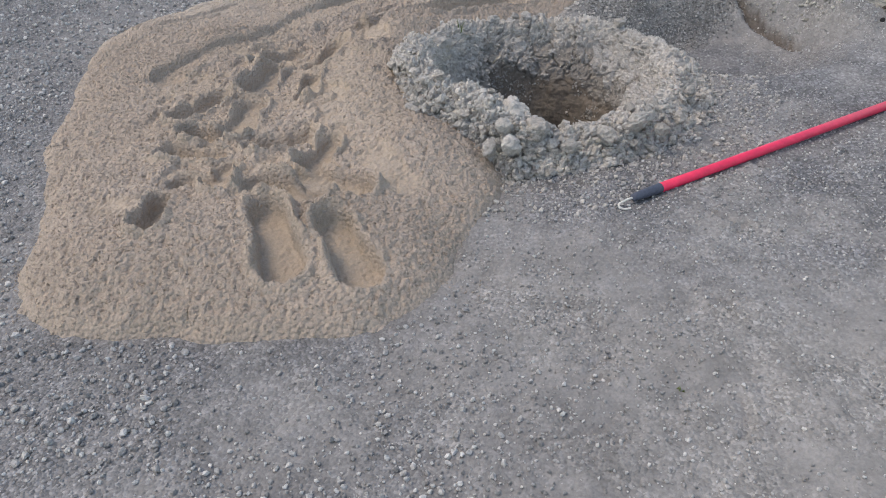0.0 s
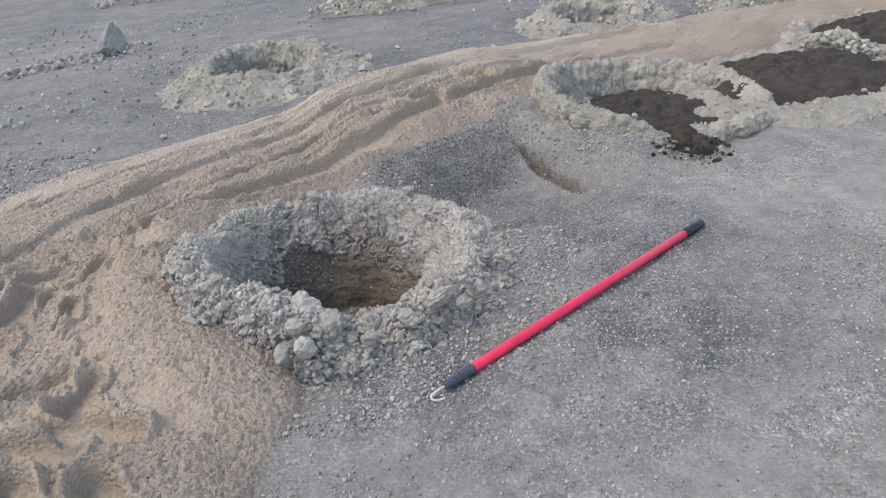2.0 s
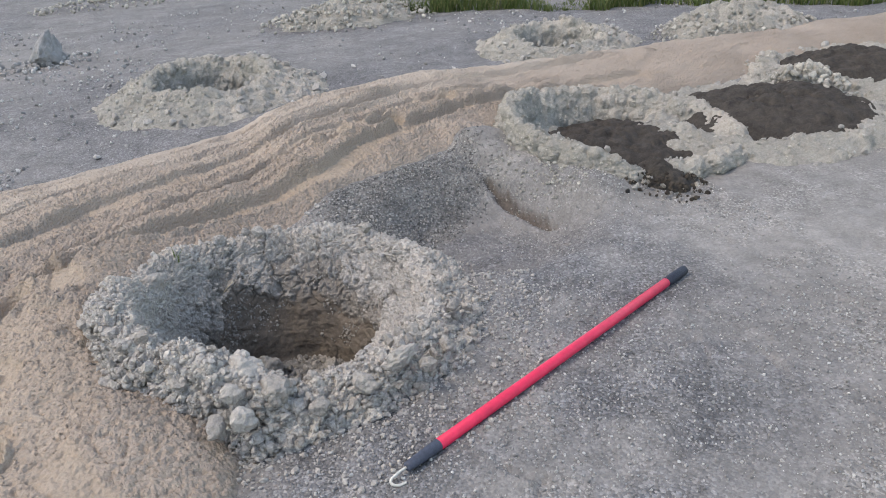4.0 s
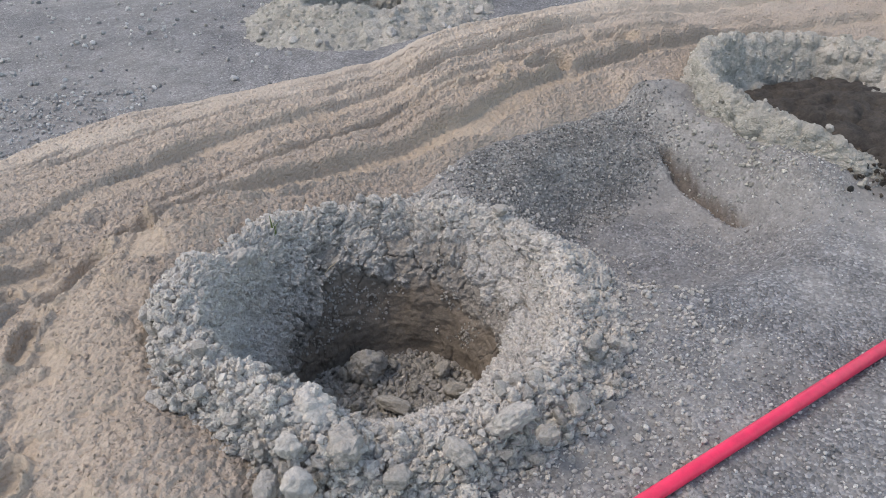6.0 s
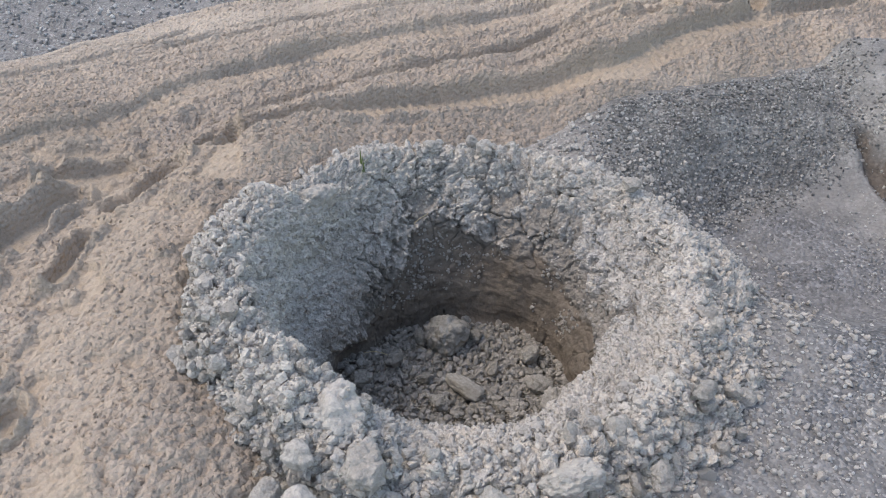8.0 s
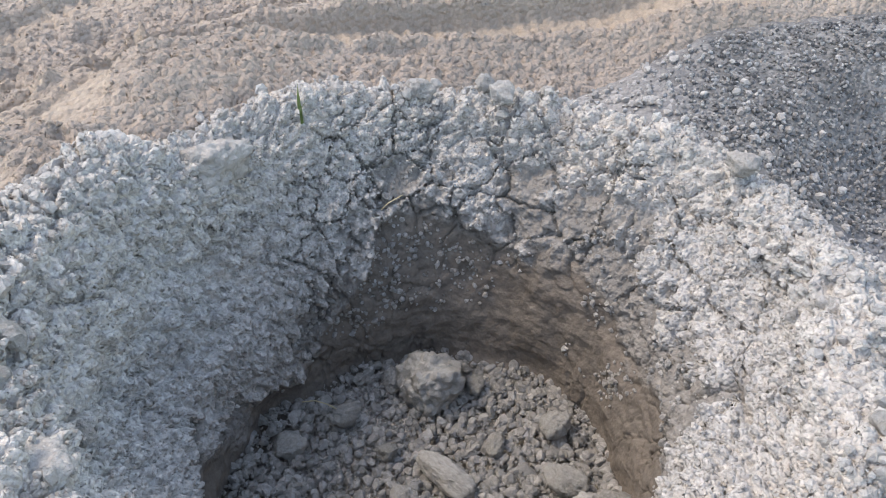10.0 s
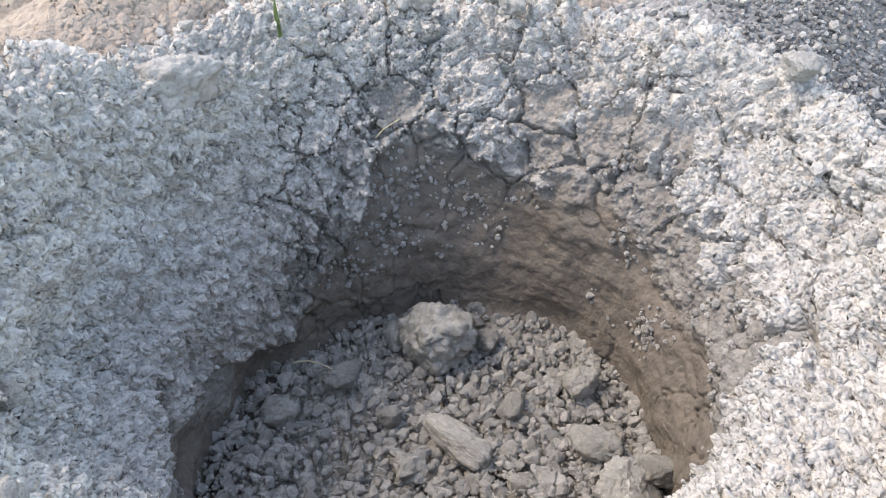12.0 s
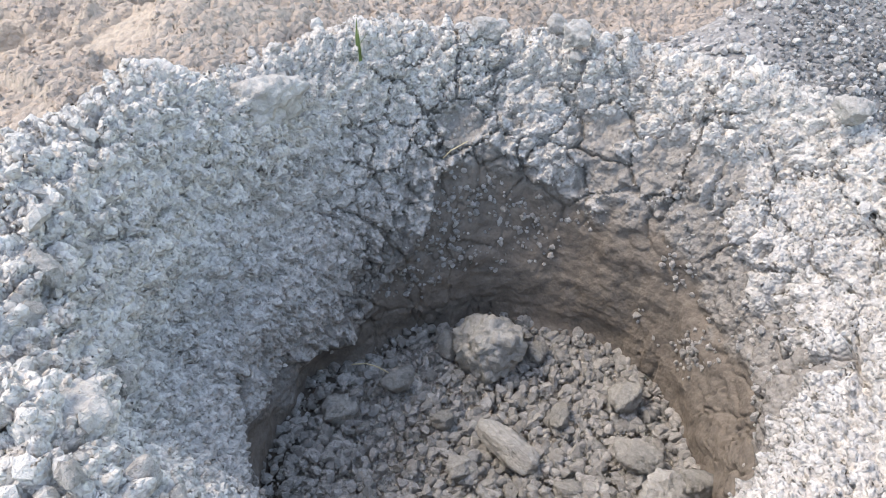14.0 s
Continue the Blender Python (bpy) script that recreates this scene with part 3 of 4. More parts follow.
def ring_mesh(name, cx, cy, profile, shape, mat, around, across, seed, lump=1.0, moist_top=-9.0, at=None, moist_bend=None):
    """A hole turned from a profile of (radius, height); shape(angle, r, z) bends it; clods roughen it."""
    pr, pz = np.array([p[0] for p in profile], float), np.array([p[1] for p in profile], float)
    run = np.r_[0, np.cumsum(np.hypot(np.diff(pr), np.diff(pz)))]
    s = np.linspace(0, run[-1], across)
    soft = np.hanning(max(across // 14, 3) + 2)[1:-1]
    soft /= soft.sum()
    pad = len(soft) // 2
    r, z = (np.convolve(np.pad(np.interp(s, run, p), pad, mode="edge"), soft, "same")[pad:pad + across] for p in (pr, pz))
    a = np.arange(around) * 2 * np.pi / around
    a, r = np.meshgrid(a, r)
    z = np.repeat(z[:, None], around, 1)
    r, z = shape(a, r, z)
    x, y = cx + r * np.cos(a), cy + r * np.sin(a)
    if at:
        z = z + ground_z(x + at[0], y + at[1], False) * step(0.5 * pr[0], 0.75 * pr[0], r)
    p = np.stack([x, y, z], -1)
    du = np.roll(p, -1, 1) - np.roll(p, 1, 1)
    dv = np.gradient(p, axis=0)
    n = np.cross(du, dv)
    n /= np.linalg.norm(n, axis=-1, keepdims=True) + 1e-9
    keep = (p, n, r)
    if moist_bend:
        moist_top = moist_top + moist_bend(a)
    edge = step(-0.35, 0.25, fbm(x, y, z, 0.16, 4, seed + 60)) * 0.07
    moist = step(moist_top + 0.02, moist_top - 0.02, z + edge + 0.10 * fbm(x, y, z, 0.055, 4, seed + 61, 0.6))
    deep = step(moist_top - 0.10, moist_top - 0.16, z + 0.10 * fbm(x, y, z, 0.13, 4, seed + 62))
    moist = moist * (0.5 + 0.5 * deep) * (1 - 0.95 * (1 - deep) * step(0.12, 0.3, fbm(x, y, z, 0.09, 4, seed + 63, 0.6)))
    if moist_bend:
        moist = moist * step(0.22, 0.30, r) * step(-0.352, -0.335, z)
    rough = 1 - 0.35 * step(0, 0.5, moist) - 0.36 * deep
    centre = step(0.0, 0.12, r)
    big = (1 - 0.6 * step(0.50, 0.43, r)) * (1 - 0.55 * step(0.05, 0.3, x) * step(-0.35, -0.1, y) - 0.3 * step(0.0, 0.3, y) * step(0.05, -0.1, x)) if moist_bend else 1.0
    d = 0.030 * fbm(x, y, z, 0.14, 4, seed) + rough * (big * (0.019 if moist_bend else 0.026) * lumps3(x, y, z, 0.060, seed + 10, 0.45) + big * 0.010 * lumps3(x, y, z, 0.028, seed + 20, 0.7) + 0.008 * lumps3(x, y, z, 0.014, seed + 30, 0.9))
    crack = np.abs(fbm(x, y, z * 0.45, 0.13, 5, seed + 40, 0.62))
    only = step(0.05, 0.35, fbm(x, y, z, 0.22, 2, seed + 41))
    d = d * lump - 0.016 * step(0.022, 0.0, crack) * only * (0.4 + 0.6 * rough)
    rift = np.zeros_like(d)
    if moist_bend:
        wx, wy, wz = (0.022 * fbm(x, y, z, 0.06, 3, seed + 70 + q) for q in range(3))
        rift = step(0.048, 0.008, rifts3(x + wx, y + wy, z + wz, 0.085, seed + 75)) * step(-0.05, 0.3, fbm(x, y, z, 0.2, 3, seed + 78)) * rough
        d = d - 0.023 * rift
        # flakes and crumbs, parted by clefts
        ux, uy, uz = (0.010 * fbm(x, y, z, 0.03, 2, seed + 90 + q) for q in range(3))
        flake = rifts3(x + ux, y + uy, z + uz, 0.036, seed + 80)
        crust = np.clip((rough - 0.33) / 0.67, 0, 1)
        d = d + crust * (0.016 * (0.35 + 0.65 * big) * step(0.0, 0.30, flake) + 0.007 * step(0.0, 0.4, rifts3(x + ux, y + uy, z + uz, 0.0165, seed + 85))) - 0.010
    d = d + 0.004 * moist * fbm(x * 0.4, y * 0.4, z * 2.2, 0.06, 3, seed + 45)
    p = p + n * (d - 0.015 * moist)[..., None] * (0.3 + 0.7 * centre)[..., None]
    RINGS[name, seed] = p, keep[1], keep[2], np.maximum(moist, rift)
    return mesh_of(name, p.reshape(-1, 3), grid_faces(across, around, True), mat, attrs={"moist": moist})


def toward(a, deg, wide):
    """1 in that direction, falling off to both sides."""
    return np.exp(-((np.mod(a - radians(deg) + np.pi, 2 * np.pi) - np.pi) / wide) ** 2)


def pit_shape(a, r, z):
    up = step(-0.08, 0.10, z)
    low = step(-0.06, -0.24, z)
    ring = step(0.24, 0.34, r)
    crest = step(-0.02, 0.14, z)
    mid = np.exp(-((z - 0.0) / 0.11) ** 2)
    r = r * (1 + 0.05 * fbm(np.cos(a), np.sin(a), z, 0.5, 3, 72) * ring)
    r = r + ring * (0.055 * toward(a, -50, 0.75) * up + 0.035 * toward(a, -95, 0.35) * up + 0.050 * toward(a, 32, 0.7) * up + 0.055 * toward(a, -146, 0.45) * np.exp(-((z + 0.02) / 0.15) ** 2) + 0.03 * toward(a, 18, 0.5) * mid)
    r = r - 0.045 * toward(a, 160, 0.42) * crest * step(0.75, 0.55, r) + 0.085 * toward(a, 188, 0.6) * low * ring
    z = z + crest * (0.068 * np.cos(a - radians(202)) - 0.012 + 0.022 * fbm(np.cos(a), np.sin(a), None, 0.4, 3, 71) + 0.035 * toward(a, 180, 0.4) + 0.035 * toward(a, 35, 0.6) + 0.02 * toward(a, 235, 0.3) - 0.060 * toward(a, -86, 0.42) - 0.02 * toward(a, -45, 0.35))
    return r, z


PIT_PROFILE = [(0.75, -0.06), (0.66, 0.005), (0.605, 0.06), (0.56, 0.13), (0.52, 0.165), (0.475, 0.15), (0.42, 0.08), (0.365, 0.0),
               (0.328, -0.10), (0.305, -0.20), (0.295, -0.28), (0.295, -0.335), (0.27, -0.362), (0.2, -0.365), (0.0, -0.365)]


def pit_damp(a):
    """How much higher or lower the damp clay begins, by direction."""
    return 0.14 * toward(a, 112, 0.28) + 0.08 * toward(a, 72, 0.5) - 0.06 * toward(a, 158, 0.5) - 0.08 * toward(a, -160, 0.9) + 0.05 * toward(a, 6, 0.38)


def build_pit():
    pit = new("planting_pit", None)
    pit.location = (PIT_X, PIT_Y, 0)
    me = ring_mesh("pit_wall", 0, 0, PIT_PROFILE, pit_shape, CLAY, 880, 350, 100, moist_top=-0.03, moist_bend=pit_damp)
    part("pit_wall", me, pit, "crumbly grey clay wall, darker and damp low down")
    return tagged(pit, "open round planting pit with a ring of pale clay clods", "pit")


PIT = build_pit()


def plain_hole(name, x, y, crest, height, floor, out, seed, label, wob=0.08, res=1.0, tip=(0.0, 0.0), lump=1.0):
    """tip: heading in degrees towards which the rim is higher, and by what share."""
    def shape(a, r, z):
        r = r * (1 + wob * fbm(np.cos(a), np.sin(a), z, 0.7, 5, seed + 3, 0.65))
        up = step(0.0, height, z)
        z = z + up * height * (0.22 * fbm(np.cos(a), np.sin(a), None, 0.4, 3, seed + 4) + tip[1] * np.cos(a - radians(tip[0])))
        return r, z
    prof = [(out, -0.05), (out * 0.92, 0.0), ((out + crest) / 2, height * 0.42), (crest * 1.08, height * 0.95), (crest, height), (crest * 0.88, height * 0.5), (crest * 0.76, floor * 0.5), (crest * 0.68, floor), (0, floor)]
    ob = new(name, None)
    ob.location = (x, y, 0)
    part("spoil_ring", ring_mesh("spoil_ring", 0, 0, prof, shape, SPOIL, int(300 * res), int(115 * res), seed, lump, at=(x, y)), ob)
    return tagged(ob, label, "pit")


HOLE_SOIL = plain_hole("soil_filled_pit", 2.53, 4.70, 0.58, 0.12, -0.16, 0.71, 200, "planting pit part filled with dark topsoil", res=1.3, tip=(95, 0.45), wob=0.10)
HOLE_FAR = plain_hole("dug_pit", 0.58, 7.15, 0.43, 0.17, -0.24, 0.90, 300, "open pit with a tall ring of pale spoil", tip=(80, 0.2))
HOLE_EDGE = plain_hole("dug_pit", 3.45, 7.20, 0.38, 0.12, -0.2, 0.74, 400, "open pit with a ring of pale spoil beside the sand", res=0.8, tip=(70, 0.3))
HOLE_DARK = plain_hole("topsoil_pit", 3.42, 4.66, 0.56, 0.06, -0.1, 0.80, 500, "pit heaped full of dark topsoil", 0.12, 0.8)
HOLE_DARK_FAR = plain_hole("topsoil_pit", 4.62, 5.2, 0.50, 0.08, -0.1, 0.80, 600, "far pit heaped full of dark topsoil", 0.12, 0.8)


def heap_mesh(name, rx, ry, height, mat, seed, turn=0.0, around=150, across=50, base=-0.05, lump=1.0, power=1.6):
    a = np.arange(around) * 2 * np.pi / around
    s = np.linspace(1, 0.0, across)
    a, s = np.meshgrid(a, s)
    w = 1 + 0.16 * fbm(np.cos(a), np.sin(a), None, 0.6, 3, seed)
    x, y = rx * s * w * np.cos(a), ry * s * w * np.sin(a)
    z = base + (height - base) * (1 - s ** power)
    z = z + step(1, 0.8, s) * lump * (0.12 * height * fbm(x, y, None, 0.3, 4, seed + 1) + 0.03 * lumps2(x, y, 0.09, seed + 2, 0.8) + 0.015 * lumps2(x, y, 0.04, seed + 3, 0.9))
    c, t = math.cos(radians(turn)), math.sin(radians(turn))
    return mesh_of(name, np.stack([c * x - t * y, t * x + c * y, z], -1).reshape(-1, 3), grid_faces(across, around, True), mat, attrs={"moist": np.zeros(x.size)})


def heap(name, x, y, z, me, label, category):
    ob = new(name, me)
    ob.location = (x, y, z)
    return tagged(ob, label, category)


heap("topsoil_mound", 2.55, 4.72, -0.018, heap_mesh("topsoil_mound", 0.60, 0.52, 0.05, SOIL, 210, base=-0.05, power=2.5), "dark crumbly topsoil inside the pit", "soil")
heap("topsoil_spill", 2.40, 4.12, 0.0, heap_mesh("topsoil_spill", 0.16, 0.21, 0.075, SOIL, 220, 20, 90, 30), "dark topsoil spilled out through the notch", "soil")
heap("topsoil_mound", 3.54, 4.66, 0.0, heap_mesh("topsoil_mound", 0.63, 0.58, 0.13, SOIL, 230, base=0.0, power=2.2), "dark topsoil heaped over the pit", "soil")
heap("topsoil_mound", 4.62, 5.22, 0.0, heap_mesh("topsoil_mound", 0.56, 0.46, 0.13, SOIL, 240, base=0.0, power=2.2), "dark topsoil heaped over the far pit", "soil")
heap("spoil_mound", 5.02, 6.85, 0.0, heap_mesh("spoil_mound", 0.72, 0.6, 0.22, SPOIL, 250, lump=1.5), "pale heap of excavated clay lumps", "heap")
heap("spoil_mound", 2.3, 9.9, 0.0, heap_mesh("spoil_mound", 0.85, 0.6, 0.2, SPOIL, 260, lump=1.5), "pale heap of clay and gravel far off", "heap")


# ---- digging pole ----
def tube_mesh(name, length, radius, mat, sides=20, rings=((0.0, 1.0), (1.0, 1.0)), bevel=0.004):
    prof = [(0.0, 0.0), (0.0, rings[0][1] * radius - bevel), (bevel, rings[0][1] * radius)]
    prof += [(length * s, k * radius) for s, k in rings[1:-1]]
    prof += [(length - bevel, rings[-1][1] * radius), (length, rings[-1][1] * radius - bevel), (length, 0.0)]
    a = np.arange(sides) * 2 * np.pi / sides
    v = [(h, r * math.cos(t), r * math.sin(t)) for h, r in prof for t in a]
    return mesh_of(name, v, grid_faces(len(prof), sides, True), mat)


RED = plain("red_lacquer", (0.70, 0.026, 0.085), 0.42, 0.5, 25, 0.0003, 0.16)
SOCKET = plain("blue_grey_socket", (0.055, 0.066, 0.095), 0.6, 0.4, 90, 0.0008, 0.3)
GRIP = plain("navy_rubber", (0.022, 0.028, 0.045), 0.6, 0.4, 90, 0.0008, 0.35)
STEEL = plain("pale_steel_wire", (0.55, 0.54, 0.50), 0.45, 0.5, 120, 0.0006, 0.2, 0.2)


def build_pole():
    a, b = Vector((0.675, 2.64, 0.0)), Vector((1.95, 3.288, 0.0))
    for end in (a, b):
        end.z = float(ground_z(np.array([end.x]), np.array([end.y]))[0]) + 0.022
    way = b - a
    pole = new("red_pole", None)
    pole.matrix_world = Matrix.Translation(a) @ way.to_track_quat("X", "Z").to_matrix().to_4x4()
    ln = way.length
    part("tube", tube_mesh("tube", ln - 0.24, 0.0165, RED), pole, "glossy red lacquered tube", pose(0.11, 0, 0))
    part("ferrule", tube_mesh("ferrule", 0.12, 0.016, SOCKET, rings=((0, 0.80), (0.15, 0.86), (0.6, 0.96), (1, 1.06))), pole, "dark blue-grey tapered socket", pose(0, 0, 0))
    part("end_cap", tube_mesh("end_cap", 0.135, 0.0178, GRIP, rings=((0, 1), (0.5, 1.03), (1, 0.98))), pole, "black rubber end cap", pose(ln - 0.135, 0, 0))
    cu = bpy.data.curves.new("hook", "CURVE")
    cu.dimensions, cu.bevel_depth, cu.bevel_resolution = "3D", 0.0038, 3
    sp = cu.splines.new("BEZIER")
    pts = [(0.01, 0, 0), (-0.030, 0.004, -0.004), (-0.052, 0.002, -0.012), (-0.048, -0.012, -0.018), (-0.022, -0.022, -0.020)]
    sp.bezier_points.add(len(pts) - 1)
    for q, co in zip(sp.bezier_points, pts):
        q.co, q.handle_left_type, q.handle_right_type = co, "AUTO", "AUTO"
    tmp = bpy.data.objects.new("hook", cu)
    me = bpy.data.meshes.new_from_object(tmp)
    bpy.data.objects.remove(tmp)
    me.materials.clear()
    me.materials.append(STEEL)
    part("hook", me, pole, "bent pale wire hook")
    tagged(pole, "red tubular pole with dark ends and a wire hook", "pole")


build_pole()


# ---- clods on the open pit ----
RND = np.random.RandomState(7)


def ring_pick(key, count, weight):
    """Random places on a ring's surface: points and outward normals. weight(p, r, moist, nz) says how likely each is."""
    p, n, r, moist = RINGS[key]
    area = np.linalg.norm(np.gradient(p, axis=0), axis=-1) * np.linalg.norm(np.gradient(p, axis=1), axis=-1)
    w = (area * np.maximum(weight(p, r, moist, n[..., 2]), 0)).ravel()
    i = RND.choice(len(w), size=count, p=w / w.sum())
    return p.reshape(-1, 3)[i] + RND.normal(size=(count, 3)) * 0.002, n.reshape(-1, 3)[i]


def strew(name, parent, key, count, lo, hi, mat, weight, label, power=2.0, subdivisions=1, out=0.25):
    p, n = ring_pick(key, count, weight)
    size = lo + (hi - lo) * RND.rand(count) ** power
    me = scatter_mesh(name, p + n * (size * out)[:, None], size, mat, RND, subdivisions, 1.4, 0.6)
    ob = part(name, me, parent, label)
    return tagged(ob, kind="stuff")


def dry(p, r, moist, nz):
    left = step(0.0, -0.25, p[..., 0]) * step(0.5, 0.4, r)
    return np.maximum(1 - 1.6 * moist, 0) * step(-0.30, -0.02, p[..., 2]) * (1 + 0.15 * left) * (1 - 0.6 * step(0.5, 0.56, r) * step(0.2, -0.2, p[..., 1]))


MAIN = ("pit_wall", 100)
strew("crumb_layer", PIT, MAIN, 19000, 0.002, 0.0068, CLOD, dry, "dry clay crumbs", 2.2, out=0.0)
strew("clod_layer", PIT, MAIN, 4400, 0.006, 0.019, CLOD, lambda p, r, moist, nz: (1 - moist) * step(0.45, 0.55, r) * (1.0 - 0.6 * step(-0.05, 0.35, p[..., 1])) * (1.0 - 0.6 * step(0.1, 0.3, p[..., 0]) * step(-0.3, -0.05, p[..., 1])) * (1.0 - 0.75 * step(0.60, 0.68, r) * step(0.15, 0.35, p[..., 0])), "small dry clay clods", 2.2, out=0.1)

strew("crust_layer", PIT, MAIN, 2600, 0.003, 0.010, RUBBLE, lambda p, r, moist, nz: step(0.3, 0.6, moist) * step(0.0, 0.25, fbm(p[..., 0], p[..., 1], p[..., 2], 0.10, 3, 99)) * step(-0.30, -0.2, p[..., 2]) * step(0.25, 0.3, r), "crumbs clinging to the damp clay", 2.0, out=0.0)
CLODS = []
for k in range(14):
    v, f = stone_shape(50 + k, (5, 5, 4, 4)[k] if k < 4 else 3, 0.3, 0.85)
    CLODS.append(mesh_of("clod", v, f, CLOD_ONE, k < 4))


LUMPS = []
for k in range(4):
    LUMPS.append(CLODS[k].copy())
    LUMPS[k].name = "lump"
    LUMPS[k].materials[0] = RUBBLE_ONE


def single(name, parent, mesh, x, y, z, size, rnd, tip=0.5, squash=1.0, label=""):
    m = Matrix.LocRotScale((x, y, z), Euler((tip * rnd.normal(), tip * rnd.normal(), rnd.rand() * 6.3)), (size, size, size * squash))
    return part(name, mesh, parent, label, m)


def clod_parts():
    def front(p, r, moist, nz):
        return (1 - moist) * step(0.44, 0.54, r) * step(0.84, 0.68, r) * (1.0 - 0.92 * step(-0.32, 0.0, p[..., 1])) * (1.0 - 0.7 * step(0.2, 0.4, p[..., 0]) * step(-0.35, -0.1, p[..., 1]))
    p, n = ring_pick(MAIN, 230, front)
    size = 0.011 + 0.019 * RND.rand(len(p)) ** 2.4
    for q, w, s in zip(p, n, size):
        q = q + w * s * 0.30
        single("clod", PIT, CLODS[4 + RND.randint(10)], q[0], q[1], q[2], s, RND, 1.2)
    # the large lumps of the rim: x, y, z, radius, flatness
    for n, (x, y, z, s, flat) in enumerate([(0.345, 3.065, 0.165, 0.056, 0.9), (0.300, 2.965, 0.165, 0.030, 0.95), (0.415, 2.965, 0.145, 0.046, 0.9),
                                            (0.315, 2.895, 0.125, 0.036, 1.0), (0.245, 2.915, 0.110, 0.030, 0.9), (0.775, 3.000, 0.125, 0.054, 0.7),
                                            (0.930, 3.035, 0.110, 0.026, 0.9), (0.845, 2.955, 0.110, 0.027, 0.9), (0.012, 3.660, 0.205, 0.056, 0.95),
                                            (0.104, 3.762, 0.152, 0.062, 0.95), (0.070, 3.38, 0.190, 0.028, 0.8), (0.22, 3.17, 0.195, 0.040, 0.8),
                                            (0.65, 2.93, 0.12, 0.034, 0.9), (0.52, 2.90, 0.10, 0.030, 0.9), (1.03, 3.25, 0.11, 0.024, 0.8),
                                            (1.06, 3.47, 0.11, 0.024, 0.7), (1.04, 3.66, 0.10, 0.026, 0.6), (0.92, 3.93, 0.14, 0.026, 0.8),
                                            (0.37, 4.06, 0.15, 0.024, 0.9), (0.52, 4.07, 0.15, 0.026, 0.9), (0.18, 3.93, 0.165, 0.030, 0.7)]):
        single("clod", PIT, CLODS[n % 2 if s > 0.039 else 2 + n % 2], x - PIT_X, y - PIT_Y, z, s, RND, 0.25, flat)


clod_parts()


# ---- rubble in the pit's floor ----
def build_rubble():
    n = 9500
    a, r = RND.rand(n) * 2 * np.pi, np.sqrt(RND.rand(n)) * 0.335
    x, y = PIT_X + np.where(np.cos(a) < 0, 1.12, 0.93) * r * np.cos(a), PIT_Y + 0.97 * r * np.sin(a)
    z = -0.342 + 0.022 * fbm(x, y, None, 0.16, 3, 81) + 0.03 * step(0.1, 0.3, r) * step(0.5, -0.6, np.sin(a))
    size = 0.0025 + 0.0135 * RND.rand(n) ** 3.8
    for pick, sub, label in ((size > 0.0095, 2, "coarse grey clay rubble on the pit's floor"), (size <= 0.0095, 1, "fine grey clay rubble on the pit's floor")):
        ob = new("pit_rubble", scatter_mesh("pit_rubble", np.stack([x, y, z], -1)[pick], size[pick], RUBBLE, RND, sub, 0.9, 0.35))
        tagged(ob, label, "rubble", kind="stuff")
    rocks = [(0.440, 3.775, -0.300, 0.062, 0.98), (0.757, 3.545, -0.30, 0.044, 0.9), (0.714, 3.62, -0.31, 0.034, 0.8), (0.68, 3.73, -0.315, 0.030, 0.8),
             (0.30, 3.68, -0.32, 0.026, 0.9), (0.226, 3.595, -0.32, 0.030, 0.8), (0.585, 3.672, -0.325, 0.022, 0.8), (0.45, 3.535, -0.32, 0.024, 0.8),
             (0.47, 3.40, -0.30, 0.042, 0.8), (0.58, 3.40, -0.30, 0.036, 0.7), (0.36, 3.78, -0.325, 0.022, 0.9), (0.52, 3.80, -0.325, 0.022, 0.9),
             (0.80, 3.575, -0.29, 0.028, 0.9), (0.40, 3.62, -0.325, 0.02, 0.9), (0.62, 3.54, -0.325, 0.022, 0.8)]
    for k, (x, y, z, s, flat) in enumerate(rocks):
        m = Matrix.LocRotScale((x, y, z), Euler((0.25 * RND.normal(), 0.25 * RND.normal(), RND.rand() * 6.3)), (s, s, s * flat))
        ob = new("clay_lump", LUMPS[k % 2 if s > 0.04 else 2 + k % 2])
        ob.matrix_world = m
        tagged(ob, "large rounded grey clay lump on the rubble" if k == 0 else "grey clay lump lying on pit rubble", "clay lump", "lumps in the pit")
    v, f = stone_shape(77, 4, 0.15, 0.42)
    ob = new("flat_stone", mesh_of("flat_stone", v, f, RUBBLE_ONE, True))
    ob.matrix_world = Matrix.LocRotScale((0.517, 3.583, -0.308), Euler((0.25, 0.15, radians(-23))), (0.054, 0.032, 0.045))
    tagged(ob, "flat slab of pale grey stone on the rubble", "stone")


build_rubble()


# ---- spoil lumps on the other rings and heaps ----
def strew_ring(ob, seed, count, lo, hi, singles=0):
    key = ("spoil_ring", seed)
    crest = lambda p, r, moist, nz: step(0.2, 0.4, r)
    strew("lump_layer", ob, key, count, lo, hi, SPOIL_LUMP, crest, "pale clay lumps", 2.4, out=0.05)
    p, n = ring_pick(key, singles, crest) if singles else ((), ())
    for q, w in zip(p, n):
        s = hi * (0.9 + 0.7 * RND.rand())
        q = q + w * s * 0.3
        single("clod", ob, CLODS[4 + RND.randint(10)], q[0], q[1], q[2], s, RND)


